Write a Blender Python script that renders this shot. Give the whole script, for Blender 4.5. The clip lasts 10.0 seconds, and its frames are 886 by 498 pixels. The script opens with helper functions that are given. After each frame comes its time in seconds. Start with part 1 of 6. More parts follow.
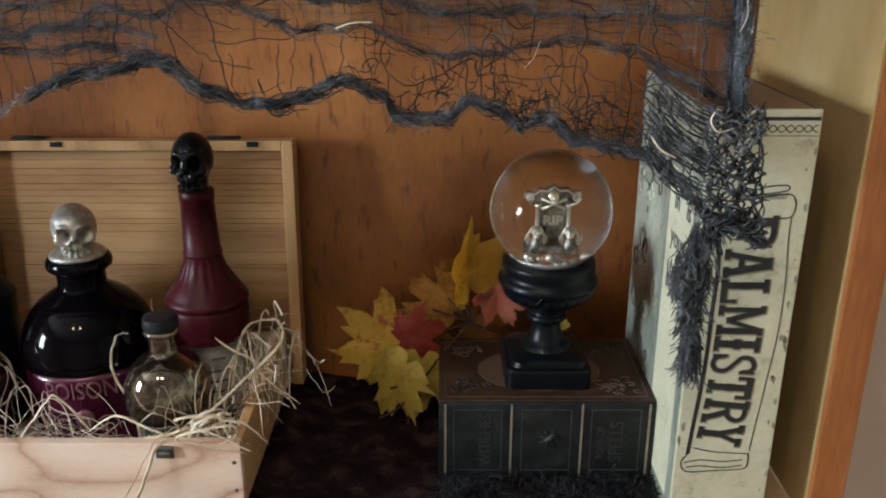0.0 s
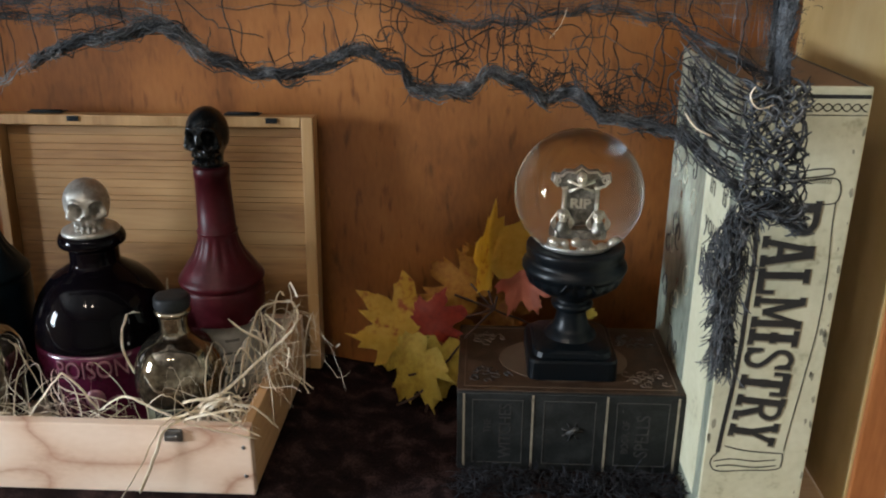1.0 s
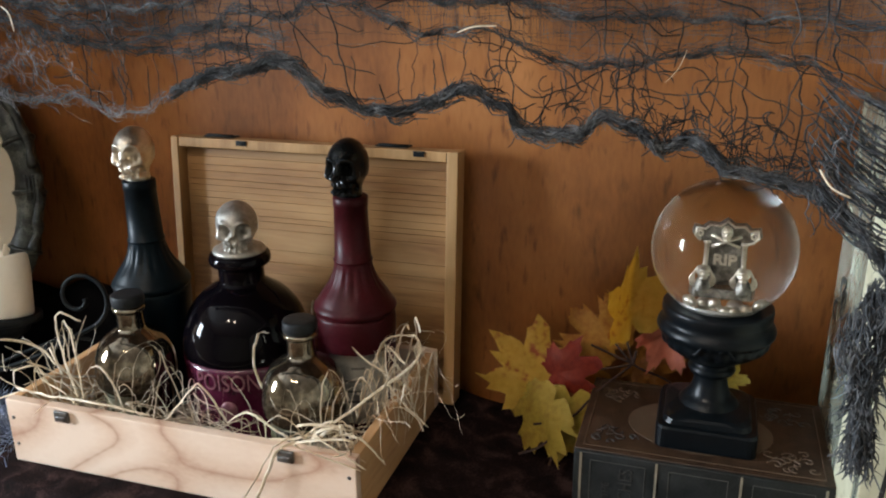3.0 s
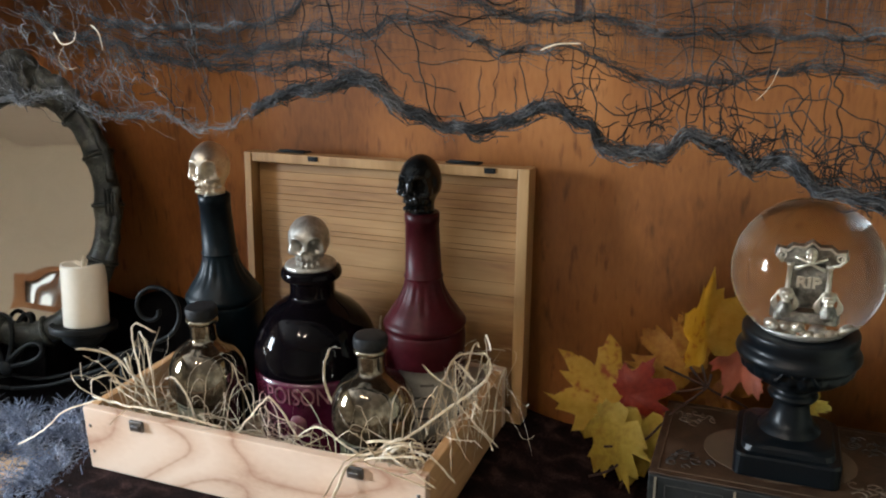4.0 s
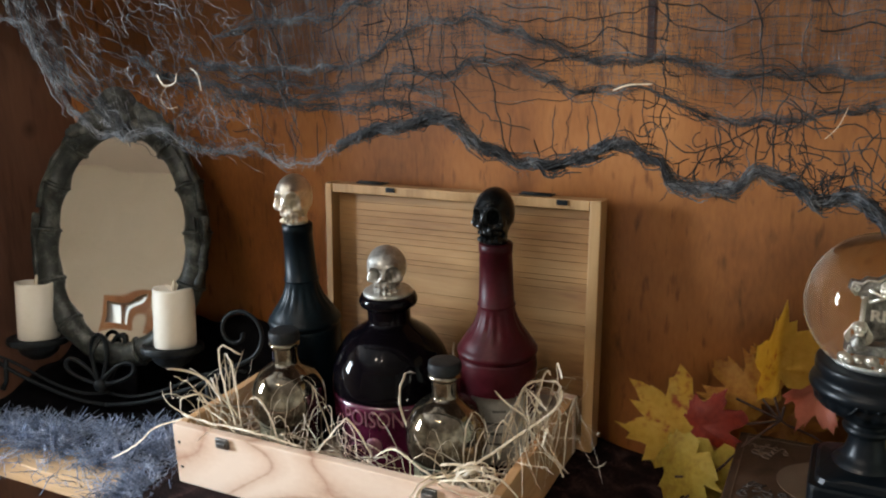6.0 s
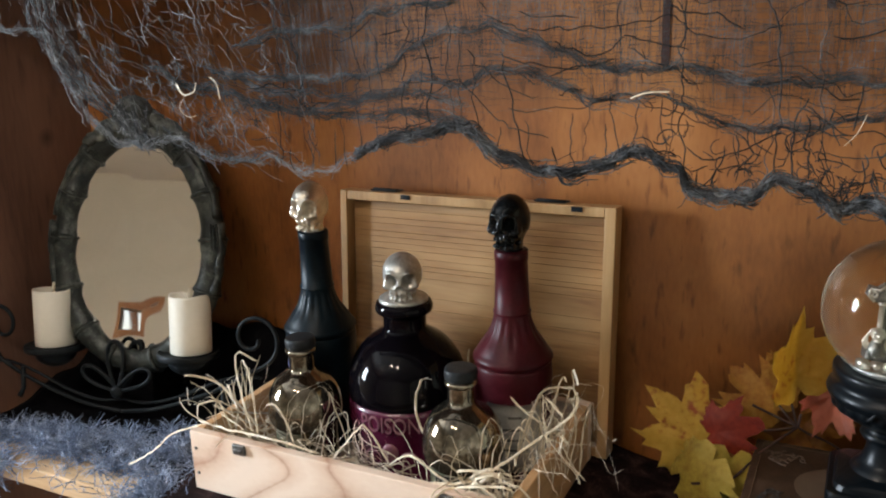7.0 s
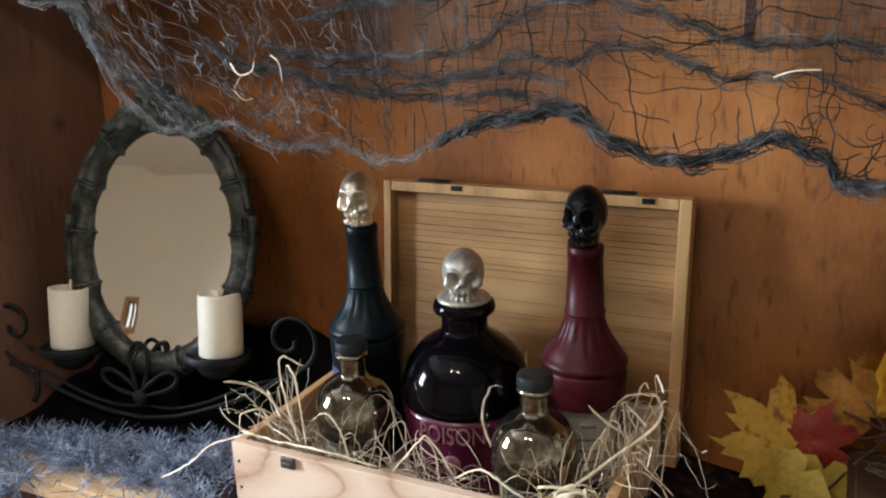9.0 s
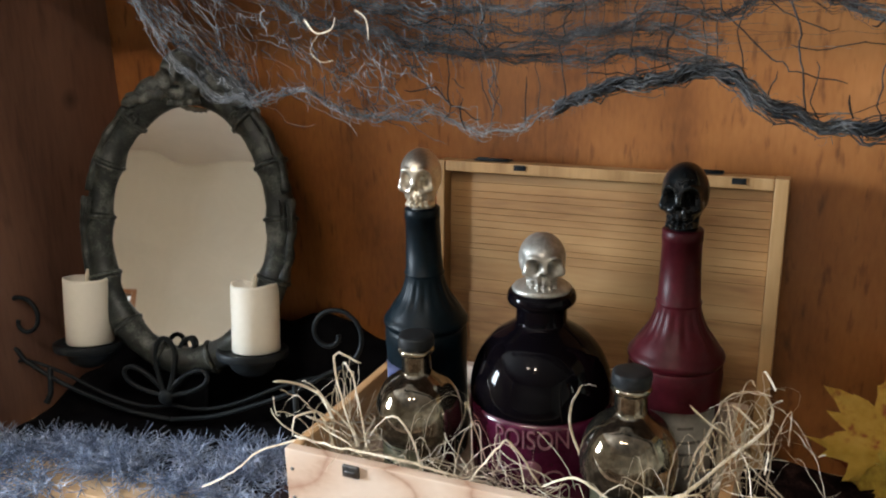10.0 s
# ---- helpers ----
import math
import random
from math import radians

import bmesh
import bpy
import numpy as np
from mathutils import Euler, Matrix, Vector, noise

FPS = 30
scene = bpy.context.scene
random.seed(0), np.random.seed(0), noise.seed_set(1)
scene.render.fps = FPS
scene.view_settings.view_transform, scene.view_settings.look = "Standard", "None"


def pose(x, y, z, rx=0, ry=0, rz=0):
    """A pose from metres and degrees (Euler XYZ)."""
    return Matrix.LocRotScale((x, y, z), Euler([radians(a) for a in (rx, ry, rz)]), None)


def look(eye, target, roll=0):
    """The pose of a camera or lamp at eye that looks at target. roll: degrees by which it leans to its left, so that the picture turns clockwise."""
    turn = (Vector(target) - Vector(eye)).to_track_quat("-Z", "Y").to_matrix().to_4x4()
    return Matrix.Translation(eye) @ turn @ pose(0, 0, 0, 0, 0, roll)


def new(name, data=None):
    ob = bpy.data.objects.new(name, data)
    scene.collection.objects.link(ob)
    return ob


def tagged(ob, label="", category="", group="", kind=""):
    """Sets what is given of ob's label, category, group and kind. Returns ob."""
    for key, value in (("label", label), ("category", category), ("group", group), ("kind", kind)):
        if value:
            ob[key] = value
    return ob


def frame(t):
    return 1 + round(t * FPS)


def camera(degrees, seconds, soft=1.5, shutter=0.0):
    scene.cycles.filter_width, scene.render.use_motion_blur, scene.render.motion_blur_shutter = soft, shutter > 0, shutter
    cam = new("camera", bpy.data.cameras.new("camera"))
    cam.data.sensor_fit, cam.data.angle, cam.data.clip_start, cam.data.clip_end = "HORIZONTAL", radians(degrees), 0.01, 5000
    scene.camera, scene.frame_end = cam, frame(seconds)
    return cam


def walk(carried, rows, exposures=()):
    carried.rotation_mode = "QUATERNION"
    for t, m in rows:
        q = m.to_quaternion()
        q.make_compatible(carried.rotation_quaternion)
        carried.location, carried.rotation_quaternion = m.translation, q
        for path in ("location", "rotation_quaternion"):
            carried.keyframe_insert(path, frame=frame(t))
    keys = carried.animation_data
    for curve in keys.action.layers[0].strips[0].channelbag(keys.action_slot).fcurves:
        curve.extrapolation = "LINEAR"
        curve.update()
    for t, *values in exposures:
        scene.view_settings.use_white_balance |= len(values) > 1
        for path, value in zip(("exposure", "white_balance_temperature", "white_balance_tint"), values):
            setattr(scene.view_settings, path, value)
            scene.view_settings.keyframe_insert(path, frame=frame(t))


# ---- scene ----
cam = camera(55.4, 10.0, soft=2.1)
METRES, EYE, TILT, LEAN, TURN = 0.445, 0.452, -20.0, 0.0, 0.0
ROWS = [
    (0.0, 0.0, 0.0, 0.0, 0.0, 0.0, -0.0),
    (0.5, -0.0414, 0.022, 0.0026, 0.72, -0.58, -0.14),
    (1.0, 0.0243, 0.0666, -0.0088, 2.35, -0.88, -1.03),
    (1.5, 0.1731, 0.1497, 0.0023, 8.31, -0.88, -3.6),
    (2.0, 0.2252, 0.1579, 0.0149, 12.07, -0.64, -4.53),
    (2.5, 0.2004, 0.1451, 0.0204, 14.63, -0.13, -4.93),
    (3.0, 0.1687, 0.1389, 0.0226, 16.79, 0.28, -5.39),
    (4.5, 0.1321, 0.134, 0.0261, 22.07, 1.2, -6.51),
    (5.0, 0.1458, 0.1239, 0.0319, 23.4, 1.49, -6.7),
    (5.5, 0.1494, 0.1009, 0.0304, 24.48, 1.82, -6.85),
    (7.0, 0.1403, 0.0713, 0.0279, 25.9, 2.49, -6.83),
    (7.5, 0.105, 0.0875, 0.0284, 25.83, 2.48, -6.74),
    (8.0, 0.082, 0.0909, 0.0276, 25.59, 2.36, -6.66),
    (8.5, 0.032, 0.1004, 0.025, 25.21, 2.2, -6.67),
    (9.0, -0.0654, 0.1207, 0.0248, 24.55, 1.98, -6.66),
    (9.5, -0.1773, 0.1575, 0.0193, 23.7, 1.75, -6.6),
    (10.0, -0.2978, 0.1892, 0.0021, 22.61, 1.44, -6.43),
]
walk(cam, [(t, pose(0, 0, EYE, TILT, LEAN, TURN) @ pose(METRES * x, METRES * y, METRES * z, 90 + pitch, roll, yaw)) for t, x, y, z, yaw, pitch, roll in ROWS],
     [(0.0, -0.34), (1.5, -0.26), (3.0, -0.08), (5.0, -0.04), (7.5, 0.06), (10.0, -0.02)])  # EXPOSURES

# ---------------------------------------------------------------- world and light
world = bpy.data.worlds.new("world")
scene.world = world
world.use_nodes = True
wn = world.node_tree.nodes
sky = wn.new("ShaderNodeTexSky")
sky.sky_type, sky.sun_disc = "NISHITA", False
sky.sun_elevation, sky.sun_rotation = radians(38), radians(200)
wn["Background"].inputs["Strength"].default_value = 0.10
world.node_tree.links.new(sky.outputs[0], wn["Background"].inputs["Color"])


def area(name, eye, target, sx, sy, power, color):
    data = bpy.data.lights.new(name, "AREA")
    data.shape, data.size, data.size_y, data.energy, data.color = "RECTANGLE", sx, sy, power, color
    ob = new(name, data)
    ob.matrix_world = look(eye, target)
    return ob


area("window_daylight", (-2.42, -0.30, 0.55), (0.0, 0.45, 0.2), 0.36, 0.64, 104, (0.76, 0.88, 1.0))
for lx in (-0.58, -0.22):
    data = bpy.data.lights.new("downlight_lamp", "SPOT")
    data.energy, data.color, data.spot_size, data.shadow_soft_size = 17, (1.0, 0.86, 0.70), radians(165), 0.035
    ob = new("downlight_lamp", data)
    ob.matrix_world = look((lx, -0.60, 1.42), (lx, 0.0, 0.1))

# ---------------------------------------------------------------- materials


def material(name, colors, rough=0.5, metal=0.0, scale=30.0, stretch=(1, 1, 1), bump=0.15, fine=9.0, rough_var=0.12, random_tint=0.0,
             coat=0.0, stops=None, warp=0.6, spec=0.5):
    """Two scales of noise: broad colour variation and fine grain with relief."""
    m = bpy.data.materials.new(name)
    m.use_nodes = True
    nt = m.node_tree
    N, L = nt.nodes, nt.links
    b = N["Principled BSDF"]
    tc = N.new("ShaderNodeTexCoord")
    mp = N.new("ShaderNodeMapping")
    mp.inputs["Scale"].default_value = stretch
    L.new(tc.outputs["Object"], mp.inputs["Vector"])
    big = N.new("ShaderNodeTexNoise")
    big.inputs["Scale"].default_value, big.inputs["Detail"].default_value, big.inputs["Distortion"].default_value = scale, 6, warp
    small = N.new("ShaderNodeTexNoise")
    small.inputs["Scale"].default_value, small.inputs["Detail"].default_value = scale * fine, 4
    L.new(mp.outputs[0], big.inputs["Vector"])
    L.new(mp.outputs[0], small.inputs["Vector"])
    mix = N.new("ShaderNodeMath")
    mix.operation = "MULTIPLY_ADD"
    mix.inputs[1].default_value = 0.35
    L.new(small.outputs["Fac"], mix.inputs[0])
    sub = N.new("ShaderNodeMath")
    sub.operation = "MULTIPLY"
    sub.inputs[1].default_value = 0.65
    L.new(big.outputs["Fac"], sub.inputs[0])
    L.new(sub.outputs[0], mix.inputs[2])
    ramp = N.new("ShaderNodeValToRGB")
    el = ramp.color_ramp.elements
    stops = stops or [0.34 + 0.32 * i / max(1, len(colors) - 1) for i in range(len(colors))]
    el[0].position, el[0].color = stops[0], (*colors[0], 1)
    el[1].position, el[1].color = stops[-1], (*colors[-1], 1)
    for s, c in list(zip(stops, colors))[1:-1]:
        e = el.new(s)
        e.color = (*c, 1)
    L.new(mix.outputs[0], ramp.inputs[0])
    color = ramp.outputs[0]
    if random_tint:
        info = N.new("ShaderNodeNewGeometry")
        hsv = N.new("ShaderNodeHueSaturation")
        mul = N.new("ShaderNodeMath")
        mul.operation = "MULTIPLY_ADD"
        mul.inputs[1].default_value, mul.inputs[2].default_value = random_tint, 1 - random_tint / 2
        L.new(info.outputs["Random Per Island"], mul.inputs[0])
        L.new(mul.outputs[0], hsv.inputs["Value"])
        L.new(color, hsv.inputs["Color"])
        color = hsv.outputs[0]
    L.new(color, b.inputs["Base Color"])
    rr = N.new("ShaderNodeMath")
    rr.operation = "MULTIPLY_ADD"
    rr.inputs[1].default_value, rr.inputs[2].default_value = rough_var, rough - rough_var / 2
    L.new(big.outputs["Fac"], rr.inputs[0])
    L.new(rr.outputs[0], b.inputs["Roughness"])
    b.inputs["Metallic"].default_value = metal
    b.inputs["Specular IOR Level"].default_value = spec
    b.inputs["Coat Weight"].default_value = coat
    b.inputs["Coat Roughness"].default_value = 0.12
    if bump:
        bp = N.new("ShaderNodeBump")
        bp.inputs["Strength"].default_value, bp.inputs["Distance"].default_value = bump, 0.002
        L.new(mix.outputs[0], bp.inputs["Height"])
        L.new(bp.outputs[0], b.inputs["Normal"])
    return m


def wood(name, dark, mid, light, along="x", rings=26.0, rough=0.5, bump=0.2, coat=0.0, knots=(), blotch=0.0, stretch=0.12, ring_gain=0.30, sharp=1.0, bands=9.0, fibre=0.35, stain_gain=0.40, fleck=(75, 75, 15)):
    """Planed softwood: drawn-out rings bent by noise, fine fibre, broad stain."""
    m = bpy.data.materials.new(name)
    m.use_nodes = True
    nt = m.node_tree
    N, L = nt.nodes, nt.links
    b = N["Principled BSDF"]
    tc = N.new("ShaderNodeTexCoord")
    mp = N.new("ShaderNodeMapping")
    mp.inputs["Scale"].default_value = {"x": (stretch, 1, 1), "y": (1, stretch, 1), "z": (1, 1, stretch)}[along]
    L.new(tc.outputs["Object"], mp.inputs["Vector"])
    wave = N.new("ShaderNodeTexNoise")
    wave.inputs["Scale"].default_value, wave.inputs["Detail"].default_value, wave.inputs["Distortion"].default_value = rings * 0.25, 1.5, 0.8
    L.new(mp.outputs[0], wave.inputs["Vector"])
    saw = N.new("ShaderNodeMath")
    saw.operation = "MULTIPLY"
    saw.inputs[1].default_value = bands
    L.new(wave.outputs["Fac"], saw.inputs[0])
    fr = N.new("ShaderNodeMath")
    fr.operation = "PINGPONG"
    fr.inputs[1].default_value = 1.0
    L.new(saw.outputs[0], fr.inputs[0])
    fib = N.new("ShaderNodeTexNoise")
    fib.inputs["Scale"].default_value, fib.inputs["Detail"].default_value = 260, 3
    L.new(mp.outputs[0], fib.inputs["Vector"])
    stain = N.new("ShaderNodeTexNoise")
    stain.inputs["Scale"].default_value, stain.inputs["Detail"].default_value = 7, 5
    L.new(tc.outputs["Object"], stain.inputs["Vector"])
    a = N.new("ShaderNodeMath")
    a.operation = "MULTIPLY_ADD"
    a.inputs[1].default_value = ring_gain
    pw = N.new("ShaderNodeMath")
    pw.operation = "POWER"
    pw.inputs[1].default_value = sharp
    L.new(fr.outputs[0], pw.inputs[0])
    L.new(pw.outputs[0], a.inputs[0])
    s = N.new("ShaderNodeMath")
    s.operation = "MULTIPLY_ADD"
    s.inputs[1].default_value = fibre
    L.new(fib.outputs["Fac"], s.inputs[0])
    s2 = N.new("ShaderNodeMath")
    s2.operation = "MULTIPLY"
    s2.inputs[1].default_value = stain_gain
    L.new(stain.outputs["Fac"], s2.inputs[0])
    L.new(s2.outputs[0], s.inputs[2])
    L.new(s.outputs[0], a.inputs[2])
    ramp = N.new("ShaderNodeValToRGB")
    el = ramp.color_ramp.elements
    el[0].position, el[0].color = 0.30, (*dark, 1)
    el[1].position, el[1].color = 0.74, (*light, 1)
    e = el.new(0.50)
    e.color = (*mid, 1)
    L.new(a.outputs[0], ramp.inputs[0])
    color = ramp.outputs[0]
    if blotch:
        bl = N.new("ShaderNodeMapping")
        bl.inputs["Scale"].default_value = fleck
        L.new(tc.outputs["Object"], bl.inputs["Vector"])
        fl = N.new("ShaderNodeTexNoise")
        fl.inputs["Scale"].default_value, fl.inputs["Detail"].default_value = 1.0, 4
        L.new(bl.outputs[0], fl.inputs["Vector"])
        rng_ = N.new("ShaderNodeMapRange")
        rng_.inputs["From Min"].default_value, rng_.inputs["From Max"].default_value = 0.57, 0.73
        rng_.inputs["To Max"].default_value = blotch
        L.new(fl.outputs["Fac"], rng_.inputs["Value"])
        mx = N.new("ShaderNodeMix")
        mx.data_type = "RGBA"
        L.new(rng_.outputs[0], mx.inputs["Factor"])
        L.new(color, mx.inputs["A"])
        mx.inputs["B"].default_value = (dark[0] * 0.5, dark[1] * 0.45, dark[2] * 0.45, 1)
        color = mx.outputs["Result"]
    for kx, ky, kz, kr in knots:
        kv = N.new("ShaderNodeVectorMath")
        kv.operation = "DISTANCE"
        kv.inputs[1].default_value = (kx, ky, kz)
        L.new(tc.outputs["Object"], kv.inputs[0])
        kw = N.new("ShaderNodeMath")
        kw.operation = "MULTIPLY_ADD"
        kw.inputs[1].default_value = kr * 1.2
        L.new(stain.outputs["Fac"], kw.inputs[0])
        L.new(kv.outputs["Value"], kw.inputs[2])
        km = N.new("ShaderNodeMapRange")
        km.inputs["From Min"].default_value, km.inputs["From Max"].default_value = kr * 0.7, kr * 1.7
        km.inputs["To Min"].default_value, km.inputs["To Max"].default_value = 0.85, 0.0
        L.new(kw.outputs[0], km.inputs["Value"])
        mx = N.new("ShaderNodeMix")
        mx.data_type = "RGBA"
        L.new(km.outputs[0], mx.inputs["Factor"])
        L.new(color, mx.inputs["A"])
        mx.inputs["B"].default_value = (dark[0] * 0.25, dark[1] * 0.25, dark[2] * 0.25, 1)
        color = mx.outputs["Result"]
    L.new(color, b.inputs["Base Color"])
    b.inputs["Roughness"].default_value = rough
    b.inputs["Coat Weight"].default_value = coat
    b.inputs["Coat Roughness"].default_value = 0.3
    rgh = N.new("ShaderNodeMath")
    rgh.operation = "MULTIPLY_ADD"
    rgh.inputs[1].default_value, rgh.inputs[2].default_value = 0.25, rough - 0.12
    L.new(stain.outputs["Fac"], rgh.inputs[0])
    L.new(rgh.outputs[0], b.inputs["Roughness"])
    bp = N.new("ShaderNodeBump")
    bp.inputs["Strength"].default_value, bp.inputs["Distance"].default_value = bump, 0.001
    L.new(a.outputs[0], bp.inputs["Height"])
    L.new(bp.outputs[0], b.inputs["Normal"])
    return m


def glass(name, color, rough=0.0, ior=1.45):
    m = bpy.data.materials.new(name)
    m.use_nodes = True
    b = m.node_tree.nodes["Principled BSDF"]
    b.inputs["Base Color"].default_value = (*color, 1)
    b.inputs["Roughness"].default_value = rough
    b.inputs["Transmission Weight"].default_value = 1.0
    b.inputs["IOR"].default_value = ior
    return m


def glow(name, color, strength):
    m = bpy.data.materials.new(name)
    m.use_nodes = True
    b = m.node_tree.nodes["Principled BSDF"]
    b.inputs["Base Color"].default_value = (0, 0, 0, 1)
    b.inputs["Emission Color"].default_value = (*color, 1)
    b.inputs["Emission Strength"].default_value = strength
    return m


PINE_BACK = wood("stained_pine_back", (0.15, 0.048, 0.012), (0.31, 0.115, 0.030), (0.47, 0.200, 0.062), "z", 10, 0.40, 0.12, 0.12, blotch=0.75, ring_gain=0.14, stretch=0.3, fibre=0.16, stain_gain=0.66, fleck=(130, 130, 30))
# cabinet pine again, darkened: the west side's shade is in the colour
PINE_SHADED = wood("shaded_pine_side", (0.095, 0.046, 0.033), (0.165, 0.083, 0.056), (0.22, 0.115, 0.078), "z", 14, 0.45, 0.15, 0.1, knots=((-0.868, 0.760, 0.323, 0.016),), blotch=0.5)
PANEL_CREAM = material("varnished_maple", [(0.46, 0.31, 0.12), (0.58, 0.41, 0.18), (0.64, 0.48, 0.24)], 0.4, 0, 6, (1, 1, 0.5), 0.06)
EDGE_ORANGE = wood("orange_pine_edge", (0.30, 0.10, 0.03), (0.45, 0.17, 0.055), (0.52, 0.22, 0.08), "z", 20, 0.4)
SHELF_PINE = wood("pale_pine_shelf", (0.46, 0.28, 0.14), (0.64, 0.44, 0.26), (0.74, 0.55, 0.36), "x", 20, 0.5)
CRATE_PINE = wood("raw_pine_crate", (0.44, 0.25, 0.165), (0.66, 0.48, 0.36), (0.76, 0.60, 0.48), "x", 26, 0.55, 0.15, stretch=0.55, ring_gain=0.46, sharp=0.5, bands=13.0, fibre=0.16, stain_gain=0.38)
# same raw pine, browner and darker: shade of the side boards painted in
CRATE_SHADED = wood("shaded_pine_crate_side", (0.36, 0.17, 0.07), (0.56, 0.32, 0.15), (0.66, 0.42, 0.22), "y", 13, 0.55, 0.2)
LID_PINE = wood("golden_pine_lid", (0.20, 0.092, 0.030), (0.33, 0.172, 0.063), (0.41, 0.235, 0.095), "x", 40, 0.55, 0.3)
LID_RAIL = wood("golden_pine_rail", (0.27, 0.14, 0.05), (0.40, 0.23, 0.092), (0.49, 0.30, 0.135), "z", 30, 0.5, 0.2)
WALL_PAINT = material("beige_wall_paint", [(0.60, 0.47, 0.38), (0.66, 0.53, 0.44)], 0.75, 0, 5, bump=0.05)
WALL_CREAM = material("cream_wall_paint", [(0.70, 0.67, 0.57), (0.76, 0.73, 0.63)], 0.8, 0, 4, bump=0.05)
CEILING_WHITE = material("white_ceiling_paint", [(0.76, 0.72, 0.68), (0.82, 0.78, 0.74)], 0.85, 0, 4, bump=0.05)
FLOOR_WOOD = wood("oak_floor", (0.10, 0.055, 0.025), (0.18, 0.10, 0.05), (0.25, 0.15, 0.08), "y", 10, 0.4)
BLACK_CLOTH = material("dark_brown_cloth", [(0.004, 0.003, 0.003), (0.014, 0.008, 0.008), (0.055, 0.032, 0.030)], 0.95, 0, 45, (1, 1, 1), 0.8, 12, spec=0.06)
NET_YARN = material("slate_grey_yarn", [(0.022, 0.024, 0.028), (0.066, 0.071, 0.078), (0.20, 0.21, 0.225)], 0.85, 0, 60, bump=0, random_tint=0.7, spec=0.25)
# the net's slate yarn brightened: window light on the western threads, put into colour
LIT_YARN = material("lit_slate_yarn", [(0.08, 0.088, 0.098), (0.19, 0.205, 0.225), (0.40, 0.425, 0.455)], 0.9, 0, 60, bump=0, random_tint=0.8)
THREAD_YARN = material("charcoal_thread", [(0.012, 0.012, 0.013), (0.030, 0.029, 0.030), (0.085, 0.085, 0.088)], 0.9, 0, 60, bump=0, random_tint=0.7, spec=0.15)
DARK_YARN = material("near_black_yarn", [(0.008, 0.008, 0.010), (0.018, 0.018, 0.022), (0.04, 0.042, 0.05)], 0.9, 0, 60, bump=0, random_tint=0.8, spec=0.2)
FUZZ_YARN = material("blue_grey_yarn", [(0.045, 0.056, 0.092), (0.19, 0.24, 0.35), (0.56, 0.63, 0.77)], 0.9, 0, 55, bump=0, random_tint=0.9)
RAFFIA = material("pale_raffia", [(0.50, 0.39, 0.25), (0.73, 0.62, 0.46), (0.87, 0.80, 0.69)], 0.6, 0, 70, (1, 1, 1), 0.2, random_tint=0.6)
BLACK_GLASS = material("glossy_black_glass", [(0.0015, 0.0012, 0.0018), (0.003, 0.0022, 0.0035)], 0.07, 0, 12, bump=0.0, rough_var=0.03, coat=0.0, spec=0.11)
MAGENTA = material("magenta_glaze", [(0.038, 0.003, 0.014), (0.062, 0.006, 0.024), (0.088, 0.010, 0.034)], 0.25, 0, 40, bump=0.1, coat=0.3)
EMBOSS = material("tarnished_emboss", [(0.15, 0.045, 0.075), (0.30, 0.14, 0.16)], 0.4, 0.2, 90, bump=0.1)
RED_MATTE = material("matte_oxblood_paint", [(0.024, 0.002, 0.004), (0.038, 0.0035, 0.006), (0.056, 0.006, 0.010)], 0.40, 0, 30, bump=0.08, spec=0.14)
TEAL_MATTE = material("matte_black_teal_paint", [(0.0010, 0.003, 0.005), (0.002, 0.006, 0.009), (0.004, 0.010, 0.015)], 0.40, 0, 30, bump=0.08, spec=0.12)
SKULL_BLACK = material("satin_black_resin", [(0.003, 0.004, 0.004), (0.008, 0.009, 0.010)], 0.26, 0, 40, bump=0.1, spec=0.22)
SKULL_SILVER = material("antique_silver", [(0.42, 0.36, 0.28), (0.66, 0.60, 0.50), (0.78, 0.73, 0.64)], 0.3, 0.9, 60, bump=0.1)
SKULL_PEWTER = material("glittered_pewter", [(0.24, 0.225, 0.195), (0.37, 0.355, 0.32), (0.52, 0.50, 0.46)], 0.38, 0.7, 120, bump=0.35)
SMOKE_GLASS = material("smoky_mercury_glass", [(0.045, 0.038, 0.028), (0.18, 0.155, 0.118), (0.46, 0.41, 0.33)], 0.06, 0.95, 22, bump=0.02, rough_var=0.05)
STOPPER = material("black_stopper_wax", [(0.008, 0.009, 0.010), (0.02, 0.022, 0.024)], 0.5, 0, 90, bump=0.3, spec=0.2)
PAPER_SAGE = material("sage_label_paper", [(0.34, 0.34, 0.21), (0.50, 0.50, 0.34), (0.58, 0.58, 0.42)], 0.7, 0, 70, bump=0.1)
PAPER_GREY = material("grey_label_paper", [(0.36, 0.34, 0.30), (0.50, 0.48, 0.43), (0.58, 0.56, 0.50)], 0.75, 0, 60, bump=0.1)
PAPER_BLUE = material("blue_label_paper", [(0.12, 0.13, 0.26), (0.18, 0.20, 0.36)], 0.6, 0, 60, bump=0.1)
INK = material("dark_ink", [(0.012, 0.012, 0.012), (0.03, 0.028, 0.026)], 0.6, 0, 90, bump=0)
IRON = material("black_iron", [(0.008, 0.010, 0.012), (0.014, 0.017, 0.019)], 0.45, 0.0, 90, bump=0.25, spec=0.12)
WAX = material("ivory_wax", [(0.70, 0.66, 0.56), (0.76, 0.72, 0.63)], 0.5, 0, 20, bump=0.04)
WICK = material("ivory_wick", [(0.55, 0.48, 0.36), (0.65, 0.58, 0.46)], 0.6, 0, 40, bump=0)
